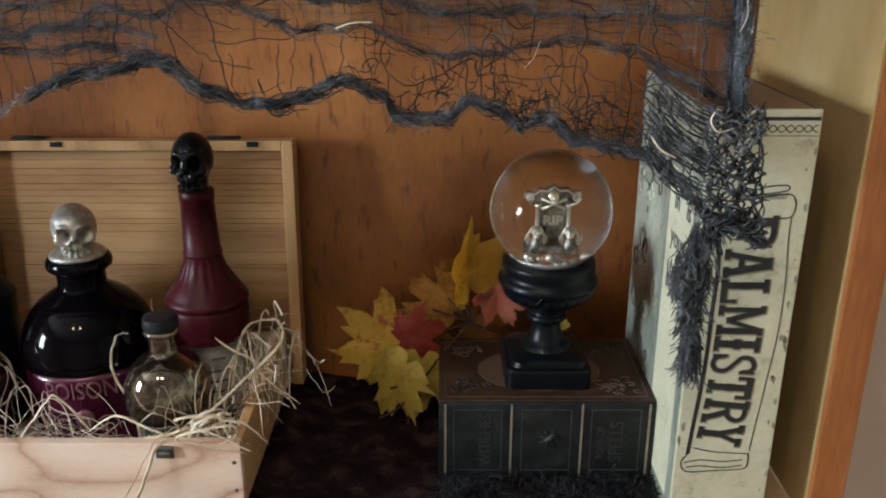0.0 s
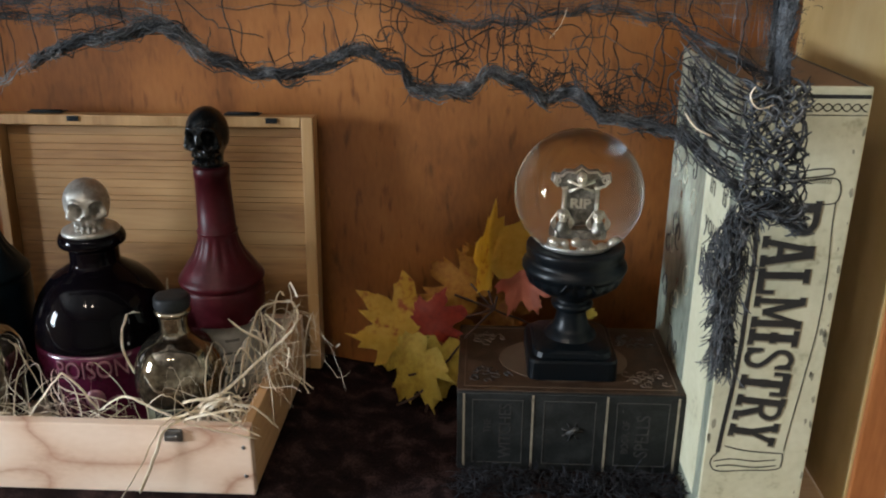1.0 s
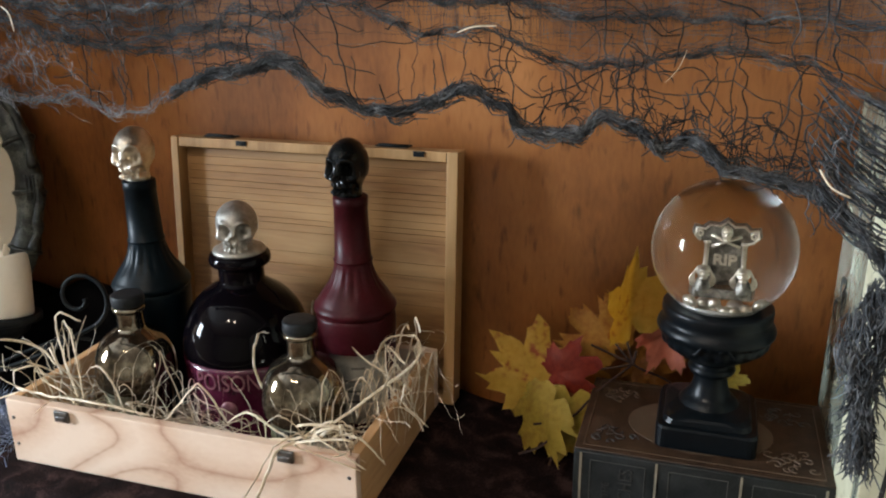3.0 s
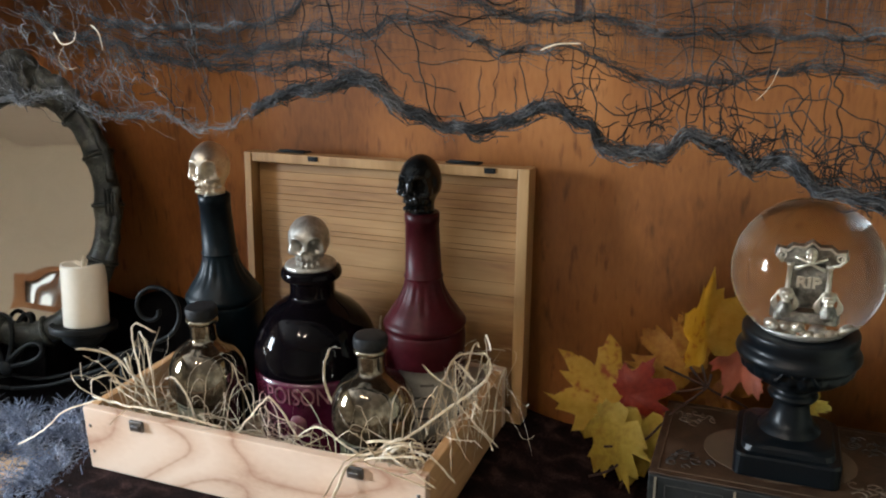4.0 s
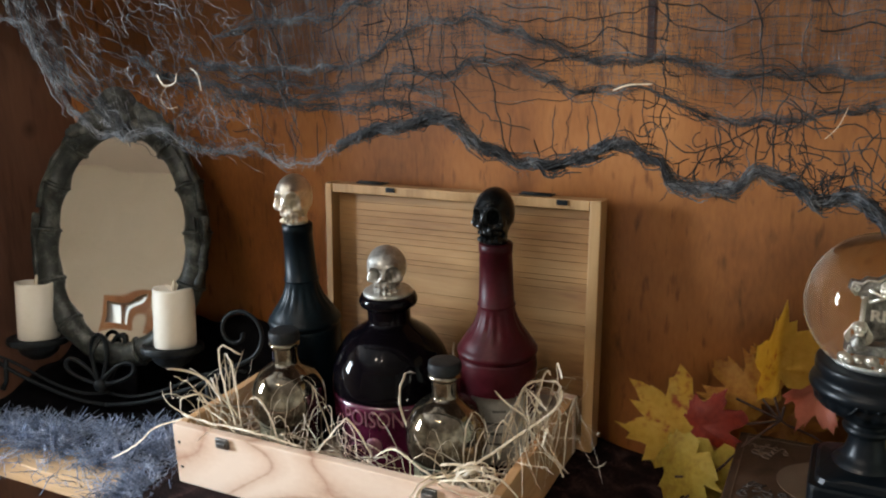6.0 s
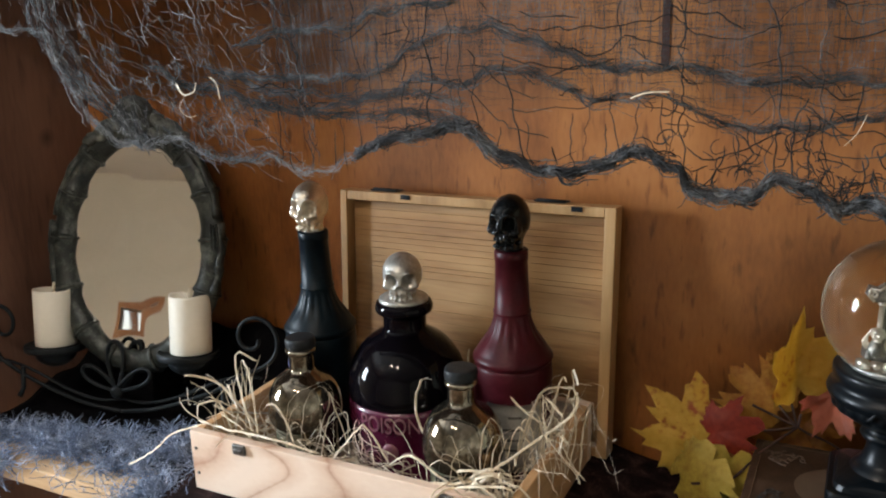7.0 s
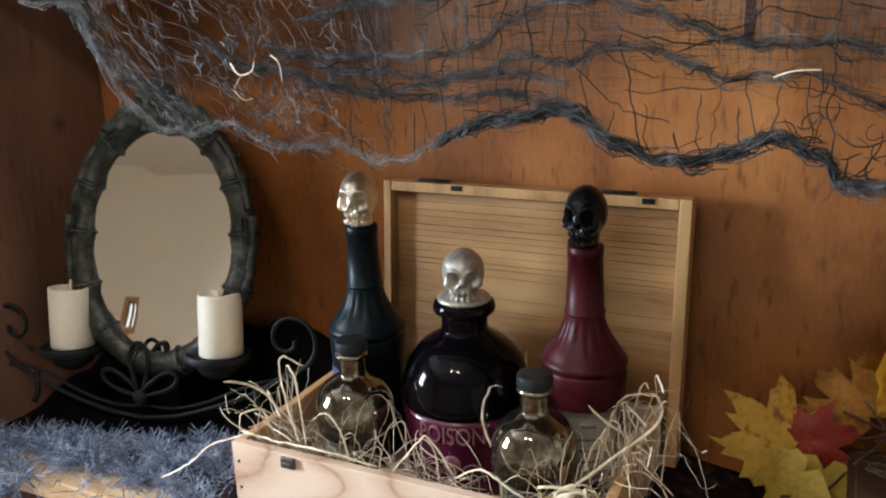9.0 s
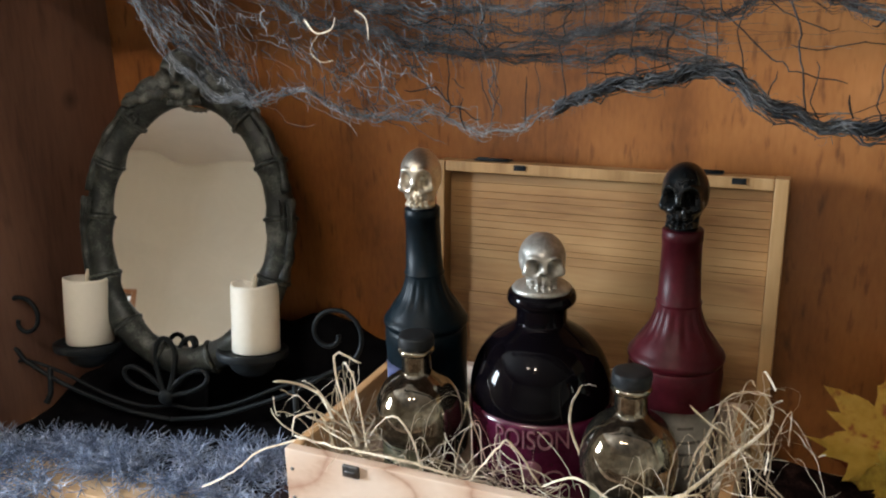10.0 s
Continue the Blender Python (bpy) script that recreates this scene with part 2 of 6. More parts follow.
TOMB_METAL = material("dark_cast_silver", [(0.05, 0.046, 0.040), (0.20, 0.185, 0.16), (0.42, 0.39, 0.34)], 0.35, 0.9, 220, bump=0.5)
BLACK_FELT = material("black_felt", [(0.002, 0.002, 0.003), (0.006, 0.006, 0.007)], 0.95, 0, 60, bump=0.6, spec=0.04)
FRAME_GREY = material("weathered_pewter_resin", [(0.006, 0.007, 0.007), (0.022, 0.026, 0.023), (0.10, 0.107, 0.095)], 0.42, 0.1, 70, bump=0.45, spec=0.35)
CREST_GREY = material("dusty_pewter_resin", [(0.03, 0.034, 0.032), (0.075, 0.082, 0.078), (0.17, 0.18, 0.17)], 0.55, 0.1, 90, bump=0.3, spec=0.3)
URN_BLACK = material("satin_black_urn", [(0.002, 0.003, 0.004), (0.004, 0.006, 0.008)], 0.32, 0, 50, bump=0.12, spec=0.18)
CLEAR = glass("clear_glass", (0.97, 0.98, 0.97), 0.0, 1.33)
BOOK_TOP = material("embossed_brown_cover", [(0.014, 0.008, 0.005), (0.035, 0.019, 0.011), (0.06, 0.035, 0.022)], 0.42, 0, 60, bump=0.3, spec=0.3)
BOOK_SPINE = material("charcoal_book_cloth", [(0.007, 0.008, 0.008), (0.014, 0.015, 0.015), (0.024, 0.026, 0.025)], 0.5, 0, 60, bump=0.25, spec=0.2)
BOOK_OVAL = material("tan_oval_print", [(0.07, 0.046, 0.030), (0.10, 0.07, 0.047)], 0.4, 0, 60, bump=0.1)
GILT = material("dull_gilt", [(0.20, 0.17, 0.12), (0.34, 0.30, 0.23)], 0.45, 0.3, 120, bump=0.05)
CREAM = material("aged_cream_print", [(0.32, 0.30, 0.19), (0.55, 0.53, 0.37), (0.63, 0.61, 0.45)], 0.5, 0, 22, bump=0.06, stops=[0.30, 0.42, 0.62])
SAGE = material("sage_grey_cover", [(0.14, 0.16, 0.13), (0.27, 0.30, 0.24), (0.40, 0.43, 0.34)], 0.22, 0, 26, (1, 1, 0.35), 0.1, coat=0.4)
KRAFT = material("brown_board", [(0.16, 0.09, 0.05), (0.24, 0.14, 0.08)], 0.7, 0, 30, bump=0.1)
METAL = material("dull_steel", [(0.10, 0.10, 0.10), (0.26, 0.26, 0.26)], 0.35, 0.9, 90, bump=0.1)
LABEL_INK = material("faded_label_ink", [(0.10, 0.095, 0.085), (0.18, 0.17, 0.15)], 0.7, 0, 60, bump=0)
INK_BROWN = material("dark_slot_stain", [(0.03, 0.010, 0.006), (0.06, 0.02, 0.012)], 0.8, 0, 60, bump=0.1)
TRIM_WOOD = wood("window_trim_pine", (0.28, 0.12, 0.05), (0.42, 0.20, 0.09), (0.50, 0.26, 0.12), "z", 20, 0.4)
STEM = material("dark_twig", [(0.03, 0.014, 0.01), (0.07, 0.03, 0.02)], 0.7, 0, 80, bump=0.2)
LEAF = {
    "yellow": material("yellow_leaf", [(0.42, 0.10, 0.02), (0.66, 0.40, 0.05), (0.80, 0.56, 0.11)], 0.55, 0, 16, bump=0.2, stops=[0.37, 0.44, 0.66]),
    "gold": material("golden_leaf", [(0.22, 0.075, 0.012), (0.36, 0.15, 0.022), (0.46, 0.23, 0.04)], 0.55, 0, 22, bump=0.2),
    "amber": material("amber_leaf", [(0.42, 0.14, 0.02), (0.60, 0.30, 0.05), (0.68, 0.40, 0.09)], 0.55, 0, 22, bump=0.2),
    "red": material("red_leaf", [(0.20, 0.014, 0.006), (0.34, 0.030, 0.012), (0.42, 0.06, 0.02)], 0.5, 0, 22, bump=0.2),
    "rust": material("rust_leaf", [(0.20, 0.035, 0.012), (0.34, 0.09, 0.025), (0.50, 0.22, 0.04)], 0.5, 0, 22, bump=0.2),
    "pink": material("coral_leaf", [(0.44, 0.11, 0.06), (0.58, 0.18, 0.10)], 0.5, 0, 22, bump=0.2),
    "lime": material("greenish_yellow_leaf", [(0.40, 0.24, 0.03), (0.60, 0.44, 0.07), (0.68, 0.54, 0.12)], 0.55, 0, 22, bump=0.2),
}
MIRROR = bpy.data.materials.new("silvered_mirror")
MIRROR.use_nodes = True
mb = MIRROR.node_tree.nodes["Principled BSDF"]
mb.inputs["Base Color"].default_value, mb.inputs["Metallic"].default_value, mb.inputs["Roughness"].default_value = (0.90, 0.88, 0.84, 1), 1.0, 0.02
mn = MIRROR.node_tree.nodes.new("ShaderNodeTexNoise")
mn.inputs["Scale"].default_value, mn.inputs["Detail"].default_value = 9, 1
mtc = MIRROR.node_tree.nodes.new("ShaderNodeTexCoord")
MIRROR.node_tree.links.new(mtc.outputs["Object"], mn.inputs["Vector"])
mbp = MIRROR.node_tree.nodes.new("ShaderNodeBump")
mbp.inputs["Strength"].default_value, mbp.inputs["Distance"].default_value = 0.5, 0.004
MIRROR.node_tree.links.new(mn.outputs["Fac"], mbp.inputs["Height"])
MIRROR.node_tree.links.new(mbp.outputs[0], mb.inputs["Normal"])

# ---------------------------------------------------------------- building helpers


def thing(name, label, category, m=None, group="", kind=""):
    ob = new(name)
    ob.empty_display_size = 0.02
    if m is not None:
        ob.matrix_world = m
    return tagged(ob, label, category, group, kind)


def part(name, bm, mat, parent=None, label="", smooth=True, m=None):
    """Links a bmesh as one mesh object under a thing or a part."""
    me = bpy.data.meshes.new(name)
    if smooth:
        for f in bm.faces:
            f.smooth = True
    bm.to_mesh(me)
    bm.free()
    me.materials.append(mat)
    ob = new(name, me)
    if parent is not None:
        ob.parent = parent
    if m is not None:
        ob.matrix_basis = m
    if label:
        ob["label"] = label
    return ob


def box(x0, x1, y0, y1, z0, z1, bevel=0.0, bm=None, segments=2):
    own = bmesh.new()
    r = bmesh.ops.create_cube(own, size=1.0)
    for v in r["verts"]:
        v.co = Vector((x0 + (v.co.x + 0.5) * (x1 - x0), y0 + (v.co.y + 0.5) * (y1 - y0), z0 + (v.co.z + 0.5) * (z1 - z0)))
    if bevel:
        bmesh.ops.bevel(own, geom=own.edges[:] + own.verts[:], offset=bevel, segments=segments, affect="EDGES", profile=0.6)
    if bm is None:
        return own
    me = bpy.data.meshes.new("tmp")
    own.to_mesh(me)
    own.free()
    bm.from_mesh(me)
    bpy.data.meshes.remove(me)
    return bm


def lathe(profile, seg=48, cx=0.0, cy=0.0, flute=None, cap=True):
    """Turns (radius, z) pairs. flute(z, angle) scales the radius."""
    bm = bmesh.new()
    rows = []
    for r, z in profile:
        row = []
        for i in range(seg):
            a = 2 * math.pi * i / seg
            k = flute(z, a) if flute else 1.0
            row.append(bm.verts.new((cx + r * k * math.cos(a), cy + r * k * math.sin(a), z)))
        rows.append(row)
    for a, b in zip(rows, rows[1:]):
        for i in range(seg):
            j = (i + 1) % seg
            bm.faces.new((a[i], a[j], b[j], b[i]))
    if cap:
        bm.faces.new(rows[0][::-1])
        bm.faces.new(rows[-1])
    bmesh.ops.recalc_face_normals(bm, faces=bm.faces[:])
    return bm


def smooth_profile(pts, n=5):
    """Catmull-Rom through the points."""
    out = []
    P = [Vector(p) for p in pts]
    for i in range(len(P) - 1):
        p0, p1, p2, p3 = P[max(0, i - 1)], P[i], P[i + 1], P[min(len(P) - 1, i + 2)]
        for k in range(n):
            t = k / n
            out.append(0.5 * ((2 * p1) + (p2 - p0) * t + (2 * p0 - 5 * p1 + 4 * p2 - p3) * t * t + (3 * p1 - p0 - 3 * p2 + p3) * t ** 3))
    out.append(P[-1])
    return out


def tube(paths, sides=8, closed=False):
    """Round bars along paths: [(points, radius or radii)]."""
    bm = bmesh.new()
    for pts, rad in paths:
        pts = [Vector(p) for p in pts]
        n = len(pts)
        up = None
        rows = []
        for i, p in enumerate(pts):
            if closed:
                d = (pts[(i + 1) % n] - pts[i - 1]).normalized()
            else:
                d = (pts[min(n - 1, i + 1)] - pts[max(0, i - 1)]).normalized()
            if up is None:
                up = d.orthogonal().normalized()
            up = (up - d * up.dot(d)).normalized()
            side = d.cross(up)
            r = rad[i] if isinstance(rad, (list, tuple)) else rad
            rows.append([bm.verts.new(p + r * (math.cos(a) * up + math.sin(a) * side)) for a in (2 * math.pi * k / sides for k in range(sides))])
        pairs = list(zip(rows, rows[1:]))
        for a, b in pairs:
            for i in range(sides):
                j = (i + 1) % sides
                bm.faces.new((a[i], a[j], b[j], b[i]))
        if closed:
            a, b = rows[-1], rows[0]
            off = min(range(sides), key=lambda o: (a[0].co - b[o].co).length)
            for i in range(sides):
                bm.faces.new((a[i], a[(i + 1) % sides], b[(i + 1 + off) % sides], b[(i + off) % sides]))
        else:
            bm.faces.new(rows[0][::-1])
            bm.faces.new(rows[-1])
    bmesh.ops.recalc_face_normals(bm, faces=bm.faces[:])
    return bm


def yarn_mesh(name, strands, mat, parent=None, sides=3, flat=0.0):
    """Many thin threads as one mesh. strands: [(points, radius)]; flat > 0 gives ribbons of that thickness ratio."""
    V, Fc = [], []
    for pts, rad in strands:
        base = len(V)
        n = len(pts)
        up = Vector((0.3, 0.5, 0.8))
        for i, p in enumerate(pts):
            d = Vector(pts[min(n - 1, i + 1)]) - Vector(pts[max(0, i - 1)])
            if d.length < 1e-9:
                d = Vector((1, 0, 0))
            d.normalize()
            up = up - d * up.dot(d)
            if up.length < 1e-4:
                up = d.orthogonal()
            up.normalize()
            s = d.cross(up)
            taper = 1.0 if 0 < i < n - 1 else 0.45
            for k in range(sides):
                a = 2 * math.pi * k / sides
                q = Vector(p) + rad * taper * (math.cos(a) * up + math.sin(a) * s * (flat if flat else 1.0))
                V.append(q[:])
        for i in range(n - 1):
            for k in range(sides):
                j = (k + 1) % sides
                a = base + i * sides
                Fc.append((a + k, a + j, a + sides + j, a + sides + k))
        Fc.append(tuple(base + k for k in range(sides))[::-1])
        Fc.append(tuple(base + (n - 1) * sides + k for k in range(sides)))
    me = bpy.data.meshes.new(name)
    me.from_pydata(V, [], Fc)
    me.polygons.foreach_set("use_smooth", [True] * len(me.polygons))
    me.materials.append(mat)
    ob = new(name, me)
    if parent is not None:
        ob.parent = parent
    return ob


def lettering(name, body, size, mat, parent, m, extrude=0.0003, sx=1.0, weight=0.0, align="CENTER"):
    cu = bpy.data.curves.new(name, "FONT")
    cu.body, cu.size, cu.extrude, cu.offset, cu.align_x, cu.align_y = body, size, extrude, weight, align, "CENTER"
    tmp = bpy.data.objects.new("tmp", cu)
    scene.collection.objects.link(tmp)
    bpy.context.view_layer.update()
    me = bpy.data.meshes.new_from_object(tmp.evaluated_get(bpy.context.evaluated_depsgraph_get()))
    bpy.data.objects.remove(tmp)
    bpy.data.curves.remove(cu)
    me.name = name
    me.materials.clear()
    me.materials.append(mat)
    ob = new(name, me)
    ob.parent = parent
    ob.matrix_basis = m @ Matrix.Diagonal((sx, 1, 1, 1))
    return ob


def wrap(ob, cx, cy, radius, z_at=None):
    """Bends a flat lettering (local x along, y up) onto an upright cylinder; radius may depend on height."""
    for v in ob.data.vertices:
        co = ob.matrix_basis @ v.co
        r = radius(co.z) if callable(radius) else radius
        a = (co.x - cx) / r
        d = cy - co.y
        v.co = (cx + d * math.sin(a), cy - d * math.cos(a), co.z)
    ob.matrix_basis = Matrix.Identity(4)
    return ob


# face of the carved heads looks towards -y; height 1 from jaw to crown
def skull_bmesh(w, h, d, seg=72, rings=54):
    bm = bmesh.new()
    bmesh.ops.create_uvsphere(bm, u_segments=seg, v_segments=rings, radius=1.0)

    def dent(p, c, width, depth, power=2, sz=1.0):
        e = p - Vector(c).normalized()
        e.z /= sz
        return depth * math.exp(-(e.length / width) ** power)
    for v in bm.verts:
        p = v.co.normalized()
        r = 1.0
        for s in (-1, 1):
            r -= dent(p, (s * 0.42, -0.86, -0.04), 0.29, 0.46, 5)
            away = (p - Vector((s * 0.42, -0.86, -0.04)).normalized()).length
            r += 0.075 * math.exp(-((away - 0.36) / 0.06) ** 2)
            r -= dent(p, (s * 0.66, -0.58, -0.62), 0.14, 0.06)
            r += dent(p, (s * 0.44, -0.84, 0.32), 0.18, 0.10, 2, 0.5)
            r += dent(p, (s * 0.74, -0.58, -0.30), 0.20, 0.17)
            r -= dent(p, (s * 0.95, -0.40, 0.05), 0.25, 0.10)
            r -= dent(p, (s * 0.09, -0.93, -0.40), 0.095, 0.32, 3, 1.7)
        r += dent(p, (0.0, -0.95, -0.14), 0.10, 0.12, 2, 1.4)
        q = p * r
        t = max(0.0, min(1.0, (-p.z - 0.34) / 0.5))
        ring = math.hypot(q.x, q.y) + 1e-6
        want = 0.68 + 0.12 * max(0.0, -q.y / ring)
        grow = (1 - t) + t * want / max(ring, 0.30) if p.z > -0.93 else 1.9
        q.x *= grow * (1 - 0.02 * t)
        q.y *= grow * (1.12 + 0.16 * t if q.y < 0 else 1 - 0.35 * t)
        if p.y < -0.2 and -0.92 < p.z < -0.56:
            k = 1 + 0.085 * math.cos(q.x * 24) - 0.20 * math.exp(-((p.z + 0.75) / 0.035) ** 2)
            q.x *= k
            q.y *= k
        q.z = q.z * (1.0 if q.z > 0 else 1.16)
        v.co = Vector((q.x * w / 2, q.y * d / 2, (q.z + 1.16) / 2.16 * h))
    return bm

# ---------------------------------------------------------------- the room and the open cabinet
BACK, LEFT, RIGHT, FRONT = 0.83, -0.868, 0.30, 0.555


def structure(name, bm, mat, label, category, smooth=False):
    return tagged(part(name, bm, mat, smooth=smooth), label, category, kind="structure")


structure("floor", box(-2.6, 2.2, -3.1, 0.95, -1.06, -1.0), FLOOR_WOOD, "brown oak board floor of the room", "floor")
structure("ceiling", box(-2.6, 2.2, -3.1, 0.95, 1.45, 1.52), CEILING_WHITE, "white painted ceiling of the room", "ceiling")
structure("wall_north", box(-2.6, 2.2, 0.86, 0.95, -1.0, 1.45), WALL_PAINT, "pinkish beige painted wall behind the cabinet", "wall")
structure("wall_east", box(2.1, 2.2, -3.1, 0.86, -1.0, 1.45), WALL_CREAM, "cream painted side wall of the room", "wall")


def holed_wall(axis, at, thick, lo, hi, a0, a1, z0, z1):
    bm = bmesh.new()
    for b0, b1, c0, c1 in ((lo, a0, -1.0, 1.45), (a1, hi, -1.0, 1.45), (a0, a1, -1.0, z0), (a0, a1, z1, 1.45)):
        if axis == "x":
            box(at, at + thick, b0, b1, c0, c1, bm=bm)
        else:
            box(b0, b1, at, at + thick, c0, c1, bm=bm)
    return bm


structure("wall_west", holed_wall("x", -2.6, 0.1, -3.1, 0.86, -0.50, -0.10, 0.20, 0.90), WALL_CREAM, "cream painted wall with a daylight window", "wall")
structure("wall_south", holed_wall("y", -3.1, 0.1, -2.5, 2.1, -1.885, -1.785, 0.54, 0.69), WALL_CREAM, "cream painted wall with a small window", "wall")


def window(name, axis, at, a0, a1, z0, z1, t=0.06):
    w = thing(name, "pine framed window letting in daylight", "window", kind="structure")

    def bar(p, q, r, s, nm):
        bm = box(at, at + 0.05, p, q, r, s, 0.004) if axis == "x" else box(p, q, at, at + 0.05, r, s, 0.004)
        part(nm, bm, TRIM_WOOD, w, smooth=False)
    bar(a0 - t, a0, z0 - t, z1 + t, "window_frame")
    bar(a1, a1 + t, z0 - t, z1 + t, "window_frame")
    bar(a0, a1, z0 - t, z0, "window_sill")
    bar(a0, a1, z1, z1 + t, "window_frame")
    mid = (a0 + a1) / 2
    bm = box(at - 0.04, at - 0.01, mid - 0.012, mid + 0.012, z0, z1) if axis == "x" else box(mid - 0.012, mid + 0.012, at - 0.04, at - 0.01, z0, z1)
    part("mullion", bm, TRIM_WOOD, w, smooth=False)
    return w


window("window_1", "x", -2.503, -0.50, -0.10, 0.20, 0.90)
window("window_2", "y", -3.047, -1.885, -1.785, 0.54, 0.69, 0.034)
LAMP_GLOW = glow("warm_lamp_glow", (1.0, 0.86, 0.66), 30)
for lx in (-0.58, -0.22):
    dl = thing("downlight", "small round white downlight set in the ceiling", "downlight", pose(lx, -0.60, 1.45), "ceiling downlights")
    part("rim", lathe([(0.030, -0.001), (0.048, -0.002), (0.050, -0.006), (0.046, -0.010), (0.036, -0.010), (0.034, -0.002)], 32, cap=False), CEILING_WHITE, dl)
    part("lens", lathe([(0.001, -0.003), (0.033, -0.003), (0.033, -0.0015)], 28), LAMP_GLOW, dl).visible_shadow = False
GARDEN = glow("green_garden_light", (0.62, 0.86, 0.70), 2.2)
structure("backdrop", box(-4.6, -4.55, -4.5, 3.0, -1.0, 3.5), GARDEN, "bright blurred garden beyond the window", "backdrop")

# cabinet: back, two sides, shelf board, top board
structure("cabinet_back", box(LEFT - 0.02, RIGHT + 0.02, BACK, BACK + 0.025, -0.04, 0.62), PINE_BACK, "orange-brown stained pine cabinet back panel", "back panel")
structure("cabinet_side_west", box(LEFT - 0.025, LEFT, FRONT, BACK, -0.9, 0.62, 0.001), PINE_SHADED, "stained pine cabinet side panel, shade put into its colour", "side panel")
structure("cabinet_side_east", box(RIGHT, RIGHT + 0.006, 0.586, BACK, 0.0, 0.62), PANEL_CREAM, "honey varnished cabinet side panel", "side panel")
structure("cabinet_edge_east", box(RIGHT + 0.001, RIGHT + 0.028, 0.580, 0.5855, -0.9, 0.62, 0.001), EDGE_ORANGE, "orange pine front edge of the cabinet", "edge trim")
structure("shelf", box(LEFT, RIGHT, FRONT, BACK, -0.024, -0.001, 0.002), SHELF_PINE, "pale pine shelf board with a bare front edge", "shelf")
structure("cabinet_top", box(LEFT, RIGHT, FRONT - 0.01, BACK, 0.575, 0.595, 0.001), PINE_SHADED, "stained pine top board of the cabinet, in the shaded side colour", "top board")


for gx, gz in ((-0.1115, 0.402), (0.0238, 0.447)):
    structure("trim", box(gx - 0.0035, gx + 0.0035, BACK - 0.0012, BACK + 0.001, gz, 0.575, 0.0004), INK_BROWN, "dark slot in the cabinet back panel", "slot")


def rumpled(x0, x1, y0, y1, nx, ny, height, seed=0.0, thick=0.003):
    """A soft cloth sheet: a displaced grid with a lower side."""
    bm = bmesh.new()
    up, dn = [], []
    for j in range(ny + 1):
        for i in range(nx + 1):
            x, y = x0 + (x1 - x0) * i / nx, y0 + (y1 - y0) * j / ny
            ex = 0.012 * noise.noise(Vector((x * 9, y * 9, seed)))
            z = height(x, y) + 0.0025 * noise.noise(Vector((x * 40, y * 40, seed + 3)))
            up.append(bm.verts.new((x + ex, y + 0.7 * ex, z + thick)))
            dn.append(bm.verts.new((x + ex, y + 0.7 * ex, z)))
    w = nx + 1
    for j in range(ny):
        for i in range(nx):
            a = j * w + i
            bm.faces.new((up[a], up[a + 1], up[a + w + 1], up[a + w]))
            bm.faces.new((dn[a], dn[a + w], dn[a + w + 1], dn[a + 1]))
    edge = [j for j in range(w)] + [(j + 1) * w + nx for j in range(ny)] + [ny * w + i for i in range(nx - 1, -1, -1)] + [j * w for j in range(ny - 1, 0, -1)]
    for a, b in zip(edge, edge[1:] + edge[:1]):
        bm.faces.new((up[a], dn[a], dn[b], up[b]))
    return bm


def cloth_height(x, y):
    k = 1 / (1 + math.exp((x + 0.125) / 0.012)) * 1 / (1 + math.exp((-x - 0.52) / 0.012))
    z = 0.0015 + 0.017 * k
    if y < 0.535:
        z -= (0.535 - y) * 1.6
    return z


tagged(part("dark_cloth", rumpled(-0.56, 0.18, 0.50, 0.815, 90, 44, cloth_height), BLACK_CLOTH), "dark brown woven cloth spread over the shelf", "cloth")
def felt_height(x, y):
    u = max(0.0, min(1.0, (y - 0.735) / 0.075))
    w = max(0.0, min(1.0, (-0.815 - x) / 0.045))
    rise = 0.085 * u * u * (3 - 2 * u) + 0.035 * w * w * max(0.0, min(1.0, (y - 0.66) / 0.05))
    return 0.002 + rise * (0.85 + 0.5 * noise.noise(Vector((x * 11, y * 5, 2)))) + 0.004 * noise.noise(Vector((x * 12, y * 12, 5))) ** 2


tagged(part("black_cloth", rumpled(-0.855, -0.502, 0.600, 0.818, 50, 34, felt_height, 7.0), BLACK_FELT),
       "black cloth lying under the candle holder", "cloth")

# ---------------------------------------------------------------- hinged pine crate
CR0, CR1, CF, CB, CZ0, CZ1 = -0.490, -0.159, 0.568, 0.770, 0.0225, 0.0835
crate = thing("wooden_crate", "open raw pine crate with hinged lid, filled with straw", "crate")
T = 0.009
part("front_board", box(CR0, CR1, CF, CF + T, CZ0, CZ1, 0.0012), CRATE_PINE, crate, smooth=False)
part("back_board", box(CR0, CR1, CB - T, CB, CZ0, CZ1, 0.0012), CRATE_PINE, crate, smooth=False)
part("side_board", box(CR0 + 0.0005, CR0 + T, CF + T + 0.0003, CB - T - 0.0003, CZ0, CZ1 - 0.0006, 0.0012), CRATE_SHADED, crate, smooth=False)
part("side_board", box(CR1 - T, CR1 - 0.0005, CF + T + 0.0003, CB - T - 0.0003, CZ0, CZ1 - 0.0006, 0.0012), CRATE_SHADED, crate, smooth=False)
part("bottom_board", box(CR0 + T, CR1 - T, CF + T, CB - T, CZ0 + 0.0008, CZ0 + 0.006), CRATE_PINE, crate, smooth=False)
for cx in (-0.4295, -0.2177):
    bm = box(cx - 0.007, cx + 0.007, CF - 0.0032, CF - 0.0002, 0.0715, 0.0815, 0.001)
    box(cx - 0.0045, cx + 0.0045, CF - 0.0048, CF - 0.0030, 0.0735, 0.0775, 0.0008, bm=bm)
    part("clasp", bm, METAL, crate, "small steel clasp plate")
